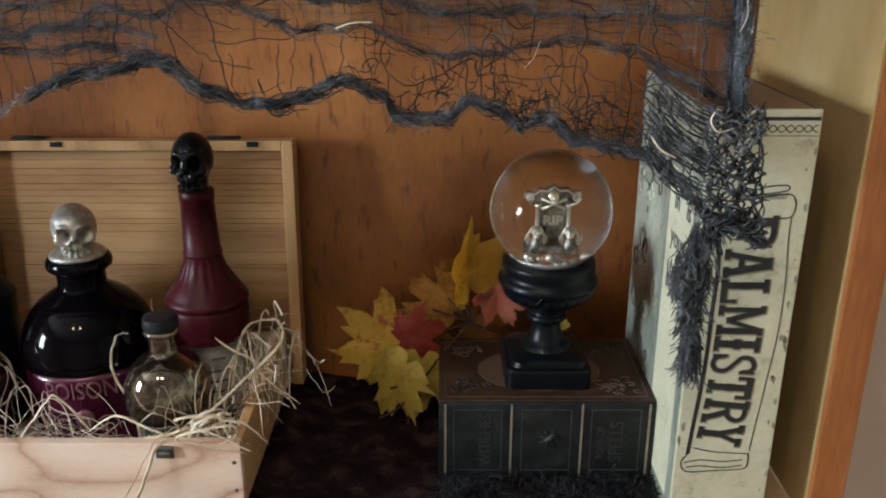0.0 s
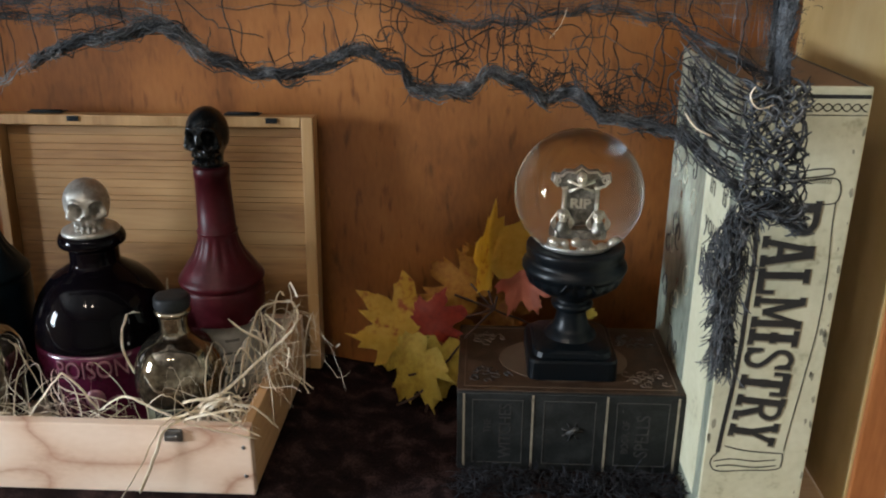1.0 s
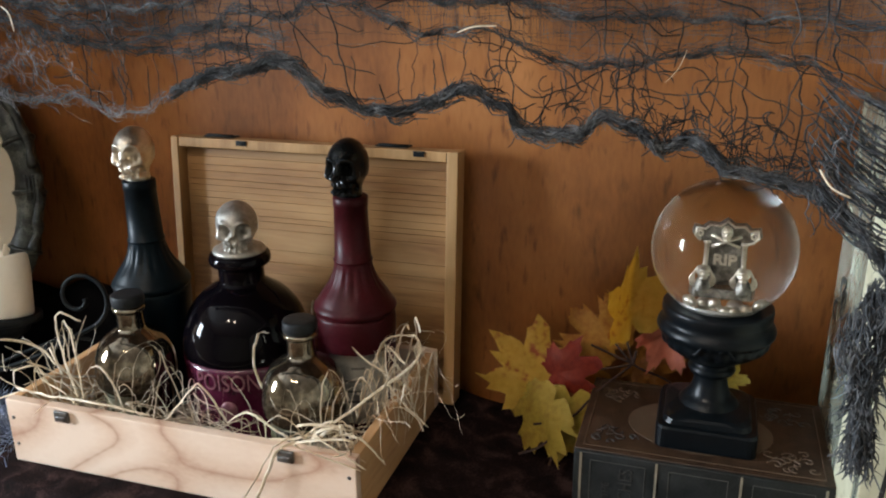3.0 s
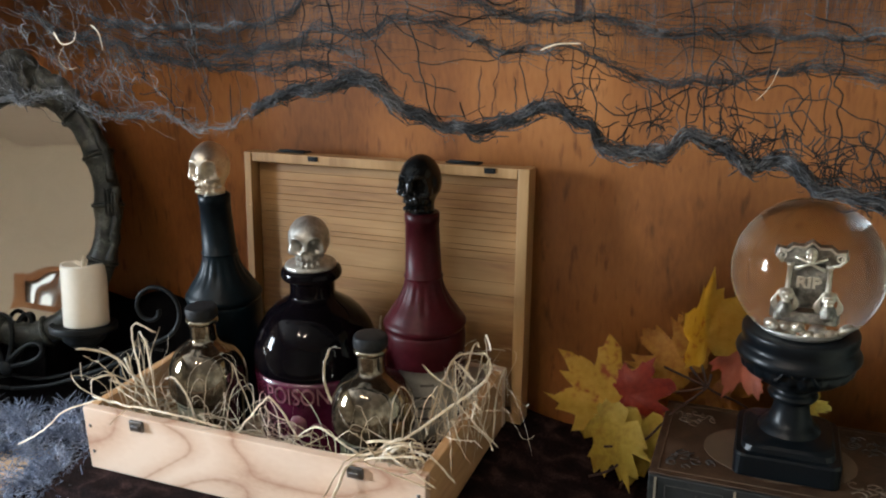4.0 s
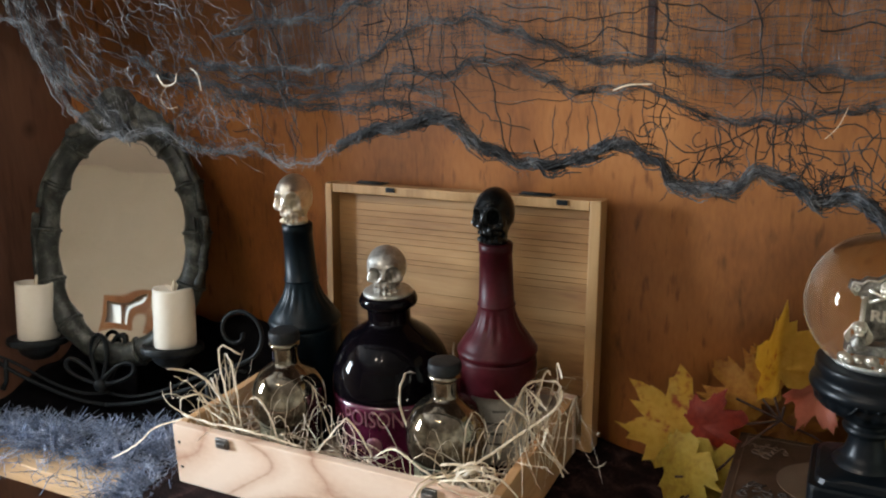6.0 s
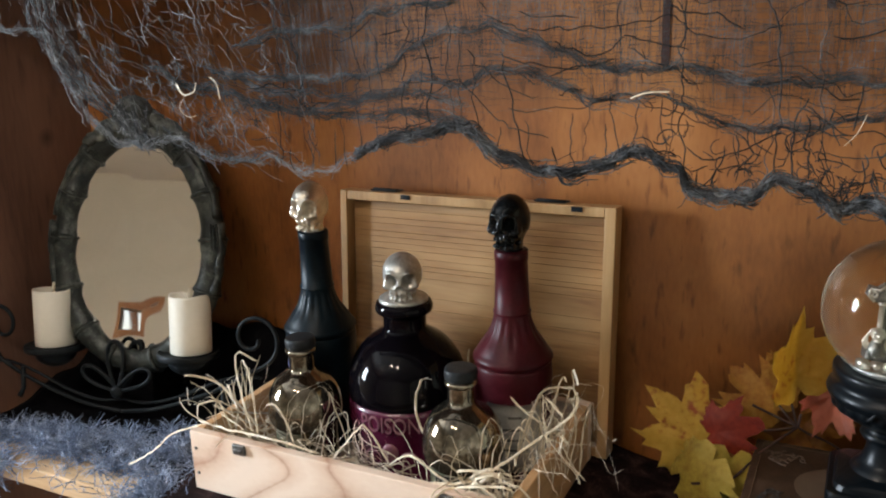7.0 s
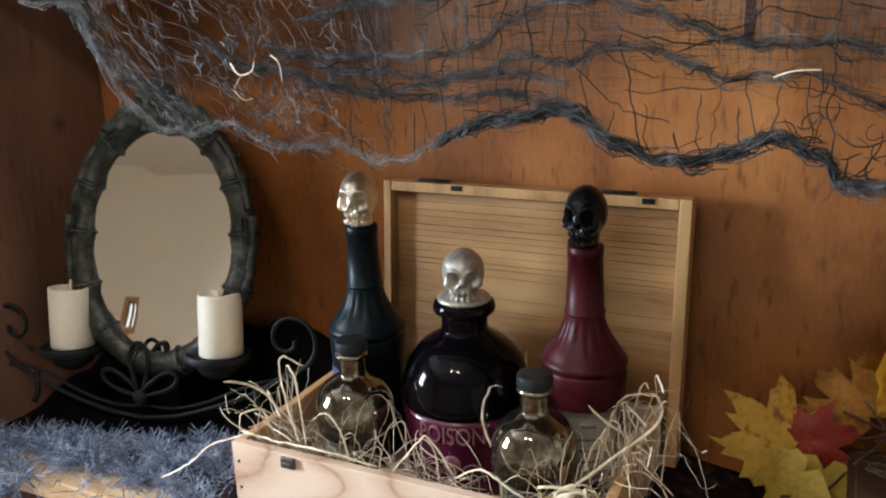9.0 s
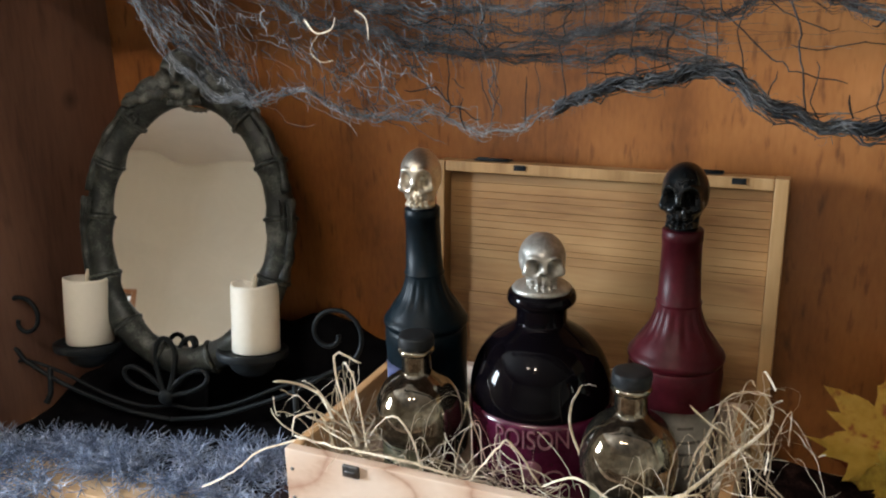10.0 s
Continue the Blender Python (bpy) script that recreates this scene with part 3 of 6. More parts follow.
for nx_ in (CR0 + 0.006, CR1 - 0.006):
    for nz in (0.066, 0.040):
        part("nail", lathe([(0.0004, 0.0), (0.0018, 0.0003), (0.0016, 0.0010), (0.0003, 0.0013)], 10), METAL, crate, m=pose(nx_, CF + 0.0006, nz, 90))
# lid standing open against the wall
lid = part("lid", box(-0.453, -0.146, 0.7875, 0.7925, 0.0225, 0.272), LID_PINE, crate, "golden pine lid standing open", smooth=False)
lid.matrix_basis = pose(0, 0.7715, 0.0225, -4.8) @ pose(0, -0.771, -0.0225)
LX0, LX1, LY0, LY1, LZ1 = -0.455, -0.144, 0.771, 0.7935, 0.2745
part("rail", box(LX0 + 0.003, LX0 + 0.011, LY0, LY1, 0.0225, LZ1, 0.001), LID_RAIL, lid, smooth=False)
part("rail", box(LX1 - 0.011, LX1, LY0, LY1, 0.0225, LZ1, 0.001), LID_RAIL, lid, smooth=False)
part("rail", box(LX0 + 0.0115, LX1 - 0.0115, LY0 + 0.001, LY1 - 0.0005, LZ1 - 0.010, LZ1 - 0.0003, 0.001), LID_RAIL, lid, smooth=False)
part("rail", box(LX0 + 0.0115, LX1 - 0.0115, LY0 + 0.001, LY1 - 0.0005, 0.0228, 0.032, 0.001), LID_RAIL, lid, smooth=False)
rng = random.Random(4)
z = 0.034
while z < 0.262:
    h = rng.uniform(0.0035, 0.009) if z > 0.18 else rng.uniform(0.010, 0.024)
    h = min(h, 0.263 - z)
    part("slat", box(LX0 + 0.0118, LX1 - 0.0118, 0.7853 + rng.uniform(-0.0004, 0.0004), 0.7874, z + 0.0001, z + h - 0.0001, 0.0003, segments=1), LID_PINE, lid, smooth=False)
    z += h
for hx in (-0.400, -0.212):
    bm = box(hx - 0.017, hx + 0.016, LY0 + 0.007, LY1 - 0.001, LZ1 + 0.0002, LZ1 + 0.0018, 0.0006)
    part("latch", bm, IRON, lid, "dark metal latch plate")
    part("latch_pin", tube([([(hx - 0.014, 0.780, LZ1 + 0.0022), (hx + 0.016, 0.780, LZ1 + 0.0022)], 0.0013)], 8), IRON, lid)
    part("latch_slot", box(hx + 0.024, hx + 0.035, LY0 - 0.0004, LY0 + 0.004, LZ1 - 0.0062, LZ1 - 0.0012, 0.0004), IRON, lid)

# ---------------------------------------------------------------- bottles
FLOOR = CZ0 + 0.0065


def tall_bottle(cx, cy, mat, skull_mat, label_mat, label, skull_label, turn, label_turn):
    b = thing("tall_bottle", label, "bottle", pose(cx, cy, 0))
    prof = smooth_profile([(0.030, FLOOR), (0.0345, FLOOR + 0.003), (0.0350, 0.060), (0.0350, 0.110), (0.0353, 0.126)], 4)
    prof += smooth_profile([(0.0356, 0.130), (0.0360, 0.138), (0.0354, 0.1455), (0.0340, 0.1475)], 4) + smooth_profile([(0.0350, 0.1485), (0.0366, 0.1510), (0.0366, 0.1535), (0.0352, 0.1560)], 4) + smooth_profile([(0.0338, 0.1575), (0.0290, 0.1655), (0.0220, 0.176), (0.0178, 0.187), (0.0166, 0.194)], 5)
    prof += [(0.0172, 0.1945), (0.0172, 0.196), (0.0160, 0.1968), (0.0150, 0.222), (0.0145, 0.243), (0.0150, 0.2435), (0.0150, 0.2515), (0.0138, 0.2525), (0.0120, 0.2525)]

    def flute(z, a):
        k = max(0.0, min(1.0, (z - 0.164) / 0.008)) * max(0.0, min(1.0, (0.193 - z) / 0.006))
        return 1 - 0.045 * k * (0.5 + 0.5 * math.cos(16 * a)) ** 2
    body = part("body", lathe([tuple(p[:2]) for p in prof], 96, flute=flute), mat, b)
    lab = bmesh.new()
    rows = []
    for j in range(9):
        z = 0.052 + 0.066 * j / 8
        rows.append([])
        for i in range(15):
            a = radians(-90 + label_turn) + (i / 14 - 0.5) * 1.5
            ragged = 1 + 0.05 * noise.noise(Vector((i * 2.1, j * 1.7, cx * 30)))
            if i in (0, 14) and j in (0, 8):
                ragged = 0.985
            r = 0.0353 * (1 if ragged > 0.99 else 0.999) + 0.0004
            zz = z + (0.0015 * noise.noise(Vector((i * 1.3, j, 4))) if j in (0, 8) else 0)
            rows[-1].append(lab.verts.new((r * math.cos(a), r * math.sin(a), zz)))
    for p, q in zip(rows, rows[1:]):
        for i in range(14):
            lab.faces.new((p[i], p[i + 1], q[i + 1], q[i]))
    bmesh.ops.solidify(lab, geom=lab.faces[:], thickness=0.0002)
    lb = part("label", lab, label_mat, b, "worn paper label")
    for k, (wd, zz) in enumerate(((0.012, 0.106), (0.024, 0.094), (0.020, 0.084), (0.022, 0.074))):
        bm = bmesh.new()
        row = []
        for i in range(9):
            a = radians(-90 + label_turn) + (i / 8 - 0.5) * wd / 0.0353
            row.append([bm.verts.new((0.0362 * math.cos(a), 0.0362 * math.sin(a), zz + s)) for s in (-0.0012, 0.0012)])
        for p, q in zip(row, row[1:]):
            bm.faces.new((p[0], q[0], q[1], p[1]))
        part("print_bar", bm, LABEL_INK, lb)
    part("stopper", lathe(smooth_profile([(0.0105, 0.2520), (0.0108, 0.256), (0.0100, 0.259)], 3), 24), skull_mat, b)
    part("skull_top", skull_bmesh(0.0345, 0.0475, 0.0395), skull_mat, b, skull_label, m=pose(0, -0.001, 0.2545, 0, 0, turn))
    return b


tall_bottle(-0.2125, 0.700, RED_MATTE, SKULL_BLACK, PAPER_GREY, "matte oxblood bottle with a black skull stopper in straw", "satin black skull", -4, 24)
tall_bottle(-0.4249, 0.700, TEAL_MATTE, SKULL_SILVER, PAPER_BLUE, "matte black bottle with an antique silver skull stopper", "antique silver skull", 9, -18)

poison = thing("round_bottle", "round glossy black bottle with magenta band and skull stopper", "bottle", pose(-0.3160, 0.685, 0))
prof = smooth_profile([(0.045, FLOOR), (0.0535, FLOOR + 0.004), (0.0560, 0.045), (0.0570, 0.080), (0.0575, 0.107)], 4)
prof2 = smooth_profile([(0.0578, 0.1085), (0.0577, 0.116), (0.0558, 0.128), (0.0500, 0.143), (0.0395, 0.157), (0.0285, 0.165), (0.0215, 0.170), (0.0203, 0.174), (0.0203, 0.184)], 5)
prof2 += smooth_profile([(0.0215, 0.1855), (0.0262, 0.1875), (0.0275, 0.1915), (0.0262, 0.1960), (0.0235, 0.1975)], 4) + [(0.017, 0.1975)]
body = part("body", lathe([tuple(p[:2]) for p in prof2], 96), BLACK_GLASS, poison)
band = part("band", lathe([tuple(p[:2]) for p in prof], 96), MAGENTA, poison, "magenta glazed lower band with raised lettering")
t1 = lettering("raised_letters", "POISON", 0.0225, EMBOSS, band, pose(0, -0.0577, 0.0945, 90), 0.0012, 0.74, -0.0002)
wrap(t1, 0, 0, 0.0578)
t1.matrix_basis = pose(0, 0, 0, 0, 0, 10)
bm = bmesh.new()
rng = random.Random(2)
for s in (-1, 1):
    pts = []
    for i in range(26):
        a = i / 25 * 5.2
        rr = 0.004 + 0.0065 * (1 - i / 25)
        pts.append((s * (0.016 + rr * math.cos(a)), 0.052 + rr * math.sin(a)))
    tmp = tube([([(0.0578 * math.sin(u / 0.0578), -0.0578 * math.cos(u / 0.0578), w) for u, w in pts], 0.0008)], 6)
    part("raised_scroll", tmp, EMBOSS, band, m=pose(0, 0, 0.008, 0, 0, 10))
part("raised_skull", skull_bmesh(0.016, 0.019, 0.006, 20, 16), EMBOSS, band, m=pose(0, 0, 0, 0, 0, 10) @ pose(0, -0.0565, 0.058))
part("stopper", lathe(smooth_profile([(0.0165, 0.1965), (0.0225, 0.1972), (0.0230, 0.2000), (0.0195, 0.2025), (0.0120, 0.2040)], 4), 40), SKULL_PEWTER, poison, "glittery pewter stopper rim")
part("skull_top", skull_bmesh(0.0368, 0.0425, 0.0405), SKULL_PEWTER, poison, "glittery pewter skull", m=pose(0, 0, 0.2015, 4, 0, 22))


def small_bottle(cx, cy, label, word, turn):
    b = thing("small_bottle", label, "bottle", pose(cx, cy, 0), group="small bottles in the crate")
    prof = smooth_profile([(0.022, FLOOR), (0.0285, FLOOR + 0.003), (0.0295, 0.045), (0.0300, 0.076), (0.0305, 0.079)], 4)
    prof += smooth_profile([(0.0345, 0.081), (0.0355, 0.085), (0.0358, 0.095), (0.0335, 0.109), (0.0270, 0.121), (0.0185, 0.128), (0.0134, 0.1315), (0.0120, 0.135), (0.0118, 0.148)], 5)
    prof += [(0.0138, 0.1485), (0.0148, 0.1505), (0.0144, 0.1528), (0.009, 0.1532)]
    part("body", lathe([tuple(p[:2]) for p in prof], 72), SMOKE_GLASS, b)
    part("stopper", lathe(smooth_profile([(0.0105, 0.1525), (0.0138, 0.1540), (0.0144, 0.1565), (0.0142, 0.1615), (0.0126, 0.1638), (0.0040, 0.1642)], 4), 36,
                          flute=lambda z, a: 1 + 0.02 * math.cos(5 * a + z * 300)), STOPPER, b, "dark waxy stopper")
    lab = bmesh.new()
    rows = [[lab.verts.new((0.0304 * math.cos(a), 0.0304 * math.sin(a), z)) for a in (radians(-90 + turn) + (i / 14 - 0.5) * 1.9 for i in range(15))] for z in (0.036, 0.050, 0.064, 0.0765)]
    for p, q in zip(rows, rows[1:]):
        for i in range(14):
            lab.faces.new((p[i], p[i + 1], q[i + 1], q[i]))
    bmesh.ops.solidify(lab, geom=lab.faces[:], thickness=0.0003)
    lb = part("label", lab, PAPER_SAGE, b, "sage paper label with dark print")
    if word:
        t = lettering("label_word", word, 0.0105, INK, lb, pose(0, -0.0309, 0.0695, 90), 0.0001, 0.8, 0.0002)
        wrap(t, 0, 0, 0.0309)
        t.matrix_basis = pose(0, 0, 0, 0, 0, turn)
    for wd, zz in ((0.030, 0.0745), (0.026, 0.0615), (0.020, 0.056), (0.024, 0.050), (0.022, 0.044)):
        bm = bmesh.new()
        row = []
        for i in range(9):
            a = radians(-90 + turn) + (i / 8 - 0.5) * wd / 0.0309
            row.append([bm.verts.new((0.0312 * math.cos(a), 0.0312 * math.sin(a), zz + s)) for s in (-0.0006, 0.0006)])
        for p, q in zip(row, row[1:]):
            bm.faces.new((p[0], q[0], q[1], p[1]))
        part("print_bar", bm, INK, lb)
    return b


small_bottle(-0.2327, 0.632, "small smoky glass bottle with sage label, in straw", "PICKLED", 4)
small_bottle(-0.4063, 0.640, "small smoky glass bottle beside the crate's near end", "", -30)

# ---------------------------------------------------------------- straw
rng = random.Random(11)


def straw_strand(x, y, z, length, heading, rise, curl, width):
    """A dry strip: one steady bend, now and then a crease."""
    pts = []
    p = Vector((x, y, z))
    h, pitch = heading, rise
    n = 18
    droop = -(rise + rng.uniform(0.1, 0.9)) / n * rng.uniform(0.05, 1.3)
    for i in range(n):
        pts.append(p.copy())
        p = p + Vector((math.cos(h) * math.cos(pitch), math.sin(h) * math.cos(pitch), math.sin(pitch))) * length / n
        h += curl * 0.35 + rng.gauss(0, 0.07) + (rng.gauss(0, 1.1) if rng.random() < 0.045 else 0)
        pitch += droop + rng.gauss(0, 0.06)
        if i > 3 and p.z < CZ1 + 0.003 and not (CR0 + 0.004 < p.x < CR1 - 0.004 and CF + 0.004 < p.y < CB - 0.004):
            break
        p.x = min(max(p.x, CR0 + 0.012), CR1 - 0.012) if p.z < CZ1 else p.x
        p.y = min(max(p.y, CF + 0.012), CB - 0.012) if p.z < CZ1 else p.y
        p.z = max(p.z, 0.034)
    return pts, width


def in_bottle(p):
    for cx, cy, r in ((-0.2125, 0.70, 0.037), (-0.4249, 0.70, 0.037), (-0.316, 0.685, 0.060), (-0.2327, 0.632, 0.036), (-0.4063, 0.64, 0.036)):
        if (p.x - cx) ** 2 + (p.y - cy) ** 2 < r * r:
            return True
    return False


strands = []
while len(strands) < 330:
    x, y = rng.uniform(CR0 + 0.014, CR1 - 0.014), rng.uniform(CF + 0.014, CB - 0.014)
    front = y < 0.62
    s = straw_strand(x, y, rng.uniform(0.034, 0.056), rng.uniform(0.05, 0.13), rng.uniform(0, 6.28), rng.uniform(0.0, 0.45), rng.gauss(0, 0.4), rng.choice((0.0003, 0.0004, 0.0005, 0.0007, 0.0011)))
    if sum(in_bottle(p) for p in s[0]) > 0:
        continue
    strands.append(s)
# taller tufts: beyond the red bottle, at the west corner, between the bottles in front
for cx, cy, n, hi in ((-0.176, 0.655, 34, 1.3), (-0.462, 0.622, 12, 1.3), (-0.20, 0.596, 14, 0.8), (-0.33, 0.598, 4, 0.4), (-0.27, 0.745, 12, 1.2), (-0.385, 0.602, 10, 0.9)):
    made = 0
    while made < n:
        s = straw_strand(cx + rng.gauss(0, 0.016), cy + rng.gauss(0, 0.02), rng.uniform(0.045, 0.07), rng.uniform(0.05, 0.12), rng.uniform(0, 6.28), rng.uniform(0.3, hi), rng.gauss(0, 0.4), rng.choice((0.0003, 0.0003, 0.0004, 0.0006, 0.0011)))
        if sum(in_bottle(p) for p in s[0]) > 0:
            made += 0.2
            continue
        strands.append(s)
        made += 1
# hair-fine loops tangled over the packed straw
for k in range(80):
    x0, y0 = rng.uniform(CR0 + 0.02, CR1 - 0.02), rng.uniform(0.584, 0.612)
    wd, hh = rng.choice((-1, 1)) * rng.uniform(0.02, 0.07), rng.uniform(0.004, 0.045)
    run = [Vector((x0 + wd * u + 0.006 * math.sin(u * 7 + k), y0 + 0.012 * math.sin(u * 4 + k * 1.7), 0.066 + hh * math.sin(math.pi * min(1.0, u * rng.uniform(0.97, 1.03) + 0.05)) + 0.004 * math.sin(u * 9 + k))) for u in (i / 17 for i in range(18))]
    if any(in_bottle(p) for p in run) or min(p.x for p in run) < CR0 + 0.012 or max(p.x for p in run) > CR1 - 0.012:
        continue
    strands.append((run, rng.choice((0.00022, 0.0003, 0.0004))))
straw = yarn_mesh("straw", strands, RAFFIA, None, 4, 0.16)
tagged(straw, "curly pale raffia straw packed around the bottles", "straw", kind="stuff")


def hero(points, width):
    """A flat strip with small kinks."""
    pts = []
    for i, p in enumerate(smooth_profile(points, 6)):
        k = 0.00035 * min(1.0, i / 4)
        pts.append(p + Vector((rng.gauss(0, k), rng.gauss(0, k), rng.gauss(0, k))))
    return pts, width * 0.85


heroes = [
    hero([(-0.205, 0.585, 0.080), (-0.222, 0.566, 0.083), (-0.231, 0.560, 0.062), (-0.245, 0.556, 0.030)], 0.0017),
    hero([(-0.215, 0.590, 0.085), (-0.226, 0.565, 0.084), (-0.240, 0.558, 0.058), (-0.262, 0.555, 0.022)], 0.0010),
    hero([(-0.240, 0.575, 0.082), (-0.200, 0.583, 0.090), (-0.170, 0.62, 0.106), (-0.140, 0.655, 0.128), (-0.150, 0.675, 0.142), (-0.185, 0.675, 0.120)], 0.0014),
    hero([(-0.190, 0.640, 0.07), (-0.175, 0.660, 0.13), (-0.160, 0.668, 0.142), (-0.140, 0.66, 0.147)], 0.0020),
    hero([(-0.185, 0.645, 0.08), (-0.172, 0.665, 0.135), (-0.158, 0.640, 0.110), (-0.122, 0.63, 0.082)], 0.0009),
    hero([(-0.262, 0.628, 0.075), (-0.276, 0.628, 0.118), (-0.268, 0.625, 0.148), (-0.255, 0.622, 0.153)], 0.0012),
    hero([(-0.480, 0.585, 0.085), (-0.520, 0.575, 0.070), (-0.545, 0.57, 0.048), (-0.575, 0.565, 0.030)], 0.0010),
    hero([(-0.350, 0.580, 0.083), (-0.400, 0.572, 0.092), (-0.450, 0.574, 0.090), (-0.488, 0.580, 0.088)], 0.0011),
    hero([(-0.345, 0.585, 0.070), (-0.325, 0.60, 0.098), (-0.315, 0.605, 0.104), (-0.290, 0.60, 0.075)], 0.0010),
    hero([(-0.430, 0.595, 0.075), (-0.448, 0.612, 0.125), (-0.462, 0.618, 0.138), (-0.452, 0.61, 0.095)], 0.0009),
    hero([(-0.440, 0.600, 0.07), (-0.466, 0.615, 0.12), (-0.472, 0.625, 0.143), (-0.452, 0.63, 0.135)], 0.0010),
    hero([(-0.29, 0.60, 0.075), (-0.262, 0.588, 0.096), (-0.238, 0.585, 0.088), (-0.215, 0.585, 0.075)], 0.0011),
    hero([(-0.37, 0.60, 0.075), (-0.350, 0.60, 0.120), (-0.346, 0.598, 0.132), (-0.330, 0.60, 0.080)], 0.0008),
]
# more loose loops rising from the packed straw
for cx, cy, n in ((-0.170, 0.650, 10), (-0.462, 0.612, 7), (-0.205, 0.592, 5), (-0.385, 0.604, 5)):
    for k in range(n):
        a = rng.uniform(0, 6.28)
        rr, hh = rng.uniform(0.018, 0.045), rng.uniform(0.02, 0.062)
        x0, y0 = cx + rng.gauss(0, 0.010), cy + rng.gauss(0, 0.008)
        P = [(x0, y0, 0.066), (x0 + 0.25 * rr * math.cos(a), y0 + 0.2 * rr * math.sin(a), 0.074 + hh * 0.7), (x0 + 0.7 * rr * math.cos(a), y0 + 0.4 * rr * math.sin(a), 0.078 + hh),
             (x0 + 1.2 * rr * math.cos(a), y0 + 0.5 * rr * math.sin(a), 0.076 + hh * rng.uniform(0.1, 0.9))]
        if any(in_bottle(Vector(p)) for p in P):
            continue
        heroes.append(hero(P, rng.choice((0.0003, 0.0004, 0.0006, 0.0010))))
for k in range(26):  # wide, thin loops swinging between the bottles and over the edges
    cx, cy = rng.choice(((-0.165, 0.640), (-0.165, 0.640), (-0.20, 0.590), (-0.458, 0.606), (-0.395, 0.592)))
    x0, y0 = cx + rng.gauss(0, 0.014), cy + rng.gauss(0, 0.008)
    wd, hh = rng.choice((-1, 1)) * rng.uniform(0.03, 0.075), rng.uniform(0.012, 0.070)
    P = [(x0, y0, 0.064), (x0 + 0.15 * wd, y0 - 0.004, 0.070 + hh * 0.75), (x0 + 0.45 * wd, y0 + rng.gauss(0, 0.008), 0.074 + hh), (x0 + 0.8 * wd, y0 + rng.gauss(0, 0.008), 0.072 + hh * rng.uniform(0.4, 1.0)), (x0 + wd, y0 + rng.gauss(-0.004, 0.008), 0.068 + hh * rng.uniform(0.0, 0.9))]
    if any(in_bottle(p) for p in smooth_profile(P, 6)):
        continue
    heroes.append(hero(P, rng.choice((0.0003, 0.0004, 0.0005, 0.0007, 0.0010))))
for k in range(22):  # tall clump in the far corner
    x0, y0 = -0.158 + rng.gauss(0, 0.008), 0.665 + rng.gauss(0, 0.012)
    hh = rng.uniform(0.03, 0.085)
    P = [(x0, y0, 0.064), (x0 + rng.gauss(0.002, 0.006), y0, 0.070 + hh * 0.6), (x0 + rng.gauss(0.008, 0.010), y0 + rng.gauss(0, 0.008), 0.074 + hh), (x0 + rng.gauss(0.016, 0.016), y0 + rng.gauss(0, 0.010), 0.072 + hh * rng.uniform(0.5, 1.05))]
    if any(in_bottle(p) for p in smooth_profile(P, 6)):
        continue
    heroes.append(hero(P, rng.choice((0.0004, 0.0006, 0.0010, 0.0014))))
for k in range(16):  # pale bundle spilling over the near corner
    x0, y0 = -0.186 + rng.gauss(0, 0.008), 0.588 + rng.gauss(0, 0.004)
    heroes.append(hero([(x0, y0, 0.070), (x0 + rng.gauss(0, 0.006), y0 - 0.004, 0.090 + rng.uniform(0, 0.012)), (x0 + rng.gauss(0, 0.014), y0 - 0.012, 0.092 + rng.uniform(-0.004, 0.008)), (x0 + rng.gauss(-0.006, 0.02), y0 - 0.008, 0.076)], rng.choice((0.0008, 0.0014, 0.0018))))
for h in heroes:
    ob = yarn_mesh("raffia_strand", [h], RAFFIA, None, 6, 0.14)
    tagged(ob, "loose curled strand of pale raffia by the crate", "raffia strand", "loose raffia strands")

# ---------------------------------------------------------------- book box with the globe on its urn
BX0, BX1, BY0, BY1, BZ1 = -0.004, 0.184, 0.636, 0.758, 0.082
BZ0 = 0.006
book = thing("book_box", "dark storage box made like an old spell book", "book box")
part("block", box(BX0 + 0.003, BX1 - 0.003, BY0 + 0.002, BY1 - 0.002, BZ0 + 0.004, BZ1 - 0.004, 0.001), BOOK_SPINE, book, smooth=False)
cover = part("cover", box(BX0, BX1, BY0, BY1, BZ1 - 0.004, BZ1, 0.0012), BOOK_TOP, book, "brown embossed top cover")
part("bottom_cover", box(BX0, BX1, BY0, BY1, BZ0, BZ0 + 0.004, 0.0012), BOOK_SPINE, book)
spine = part("spine", box(BX0 + 0.0005, BX1 - 0.0005, BY0 - 0.003, BY0 + 0.002, BZ0 + 0.0005, BZ1 - 0.0008, 0.0014), BOOK_SPINE, book, "charcoal spine with gilt rules")
for gx in (BX0 + 0.006, BX0 + 0.063, BX0 + 0.124, BX1 - 0.006):
    part("gilt_rule", box(gx - 0.0009, gx + 0.0009, BY0 - 0.0036, BY0 - 0.0028, BZ0 + 0.002, BZ1 - 0.002), GILT, spine, smooth=False)
GILT_DIM = material("faded_gilt", [(0.045, 0.045, 0.042), (0.085, 0.082, 0.074)], 0.5, 0.2, 120, bump=0.05)
for g0, g1 in ((BX0 + 0.013, BX0 + 0.055), (BX0 + 0.072, BX0 + 0.115), (BX0 + 0.132, BX1 - 0.013)):
    bm = bmesh.new()
    y0, y1 = BY0 - 0.0034, BY0 - 0.0028
    for q in ((g0, g1, 0.014, 0.0146), (g0, g1, 0.0744, 0.075), (g0, g0 + 0.0006, 0.0146, 0.0744), (g1 - 0.0006, g1, 0.0146, 0.0744)):
        box(q[0], q[1], y0, y1, q[2], q[3], bm=bm)
    part("panel_border", bm, GILT_DIM, spine, smooth=False)
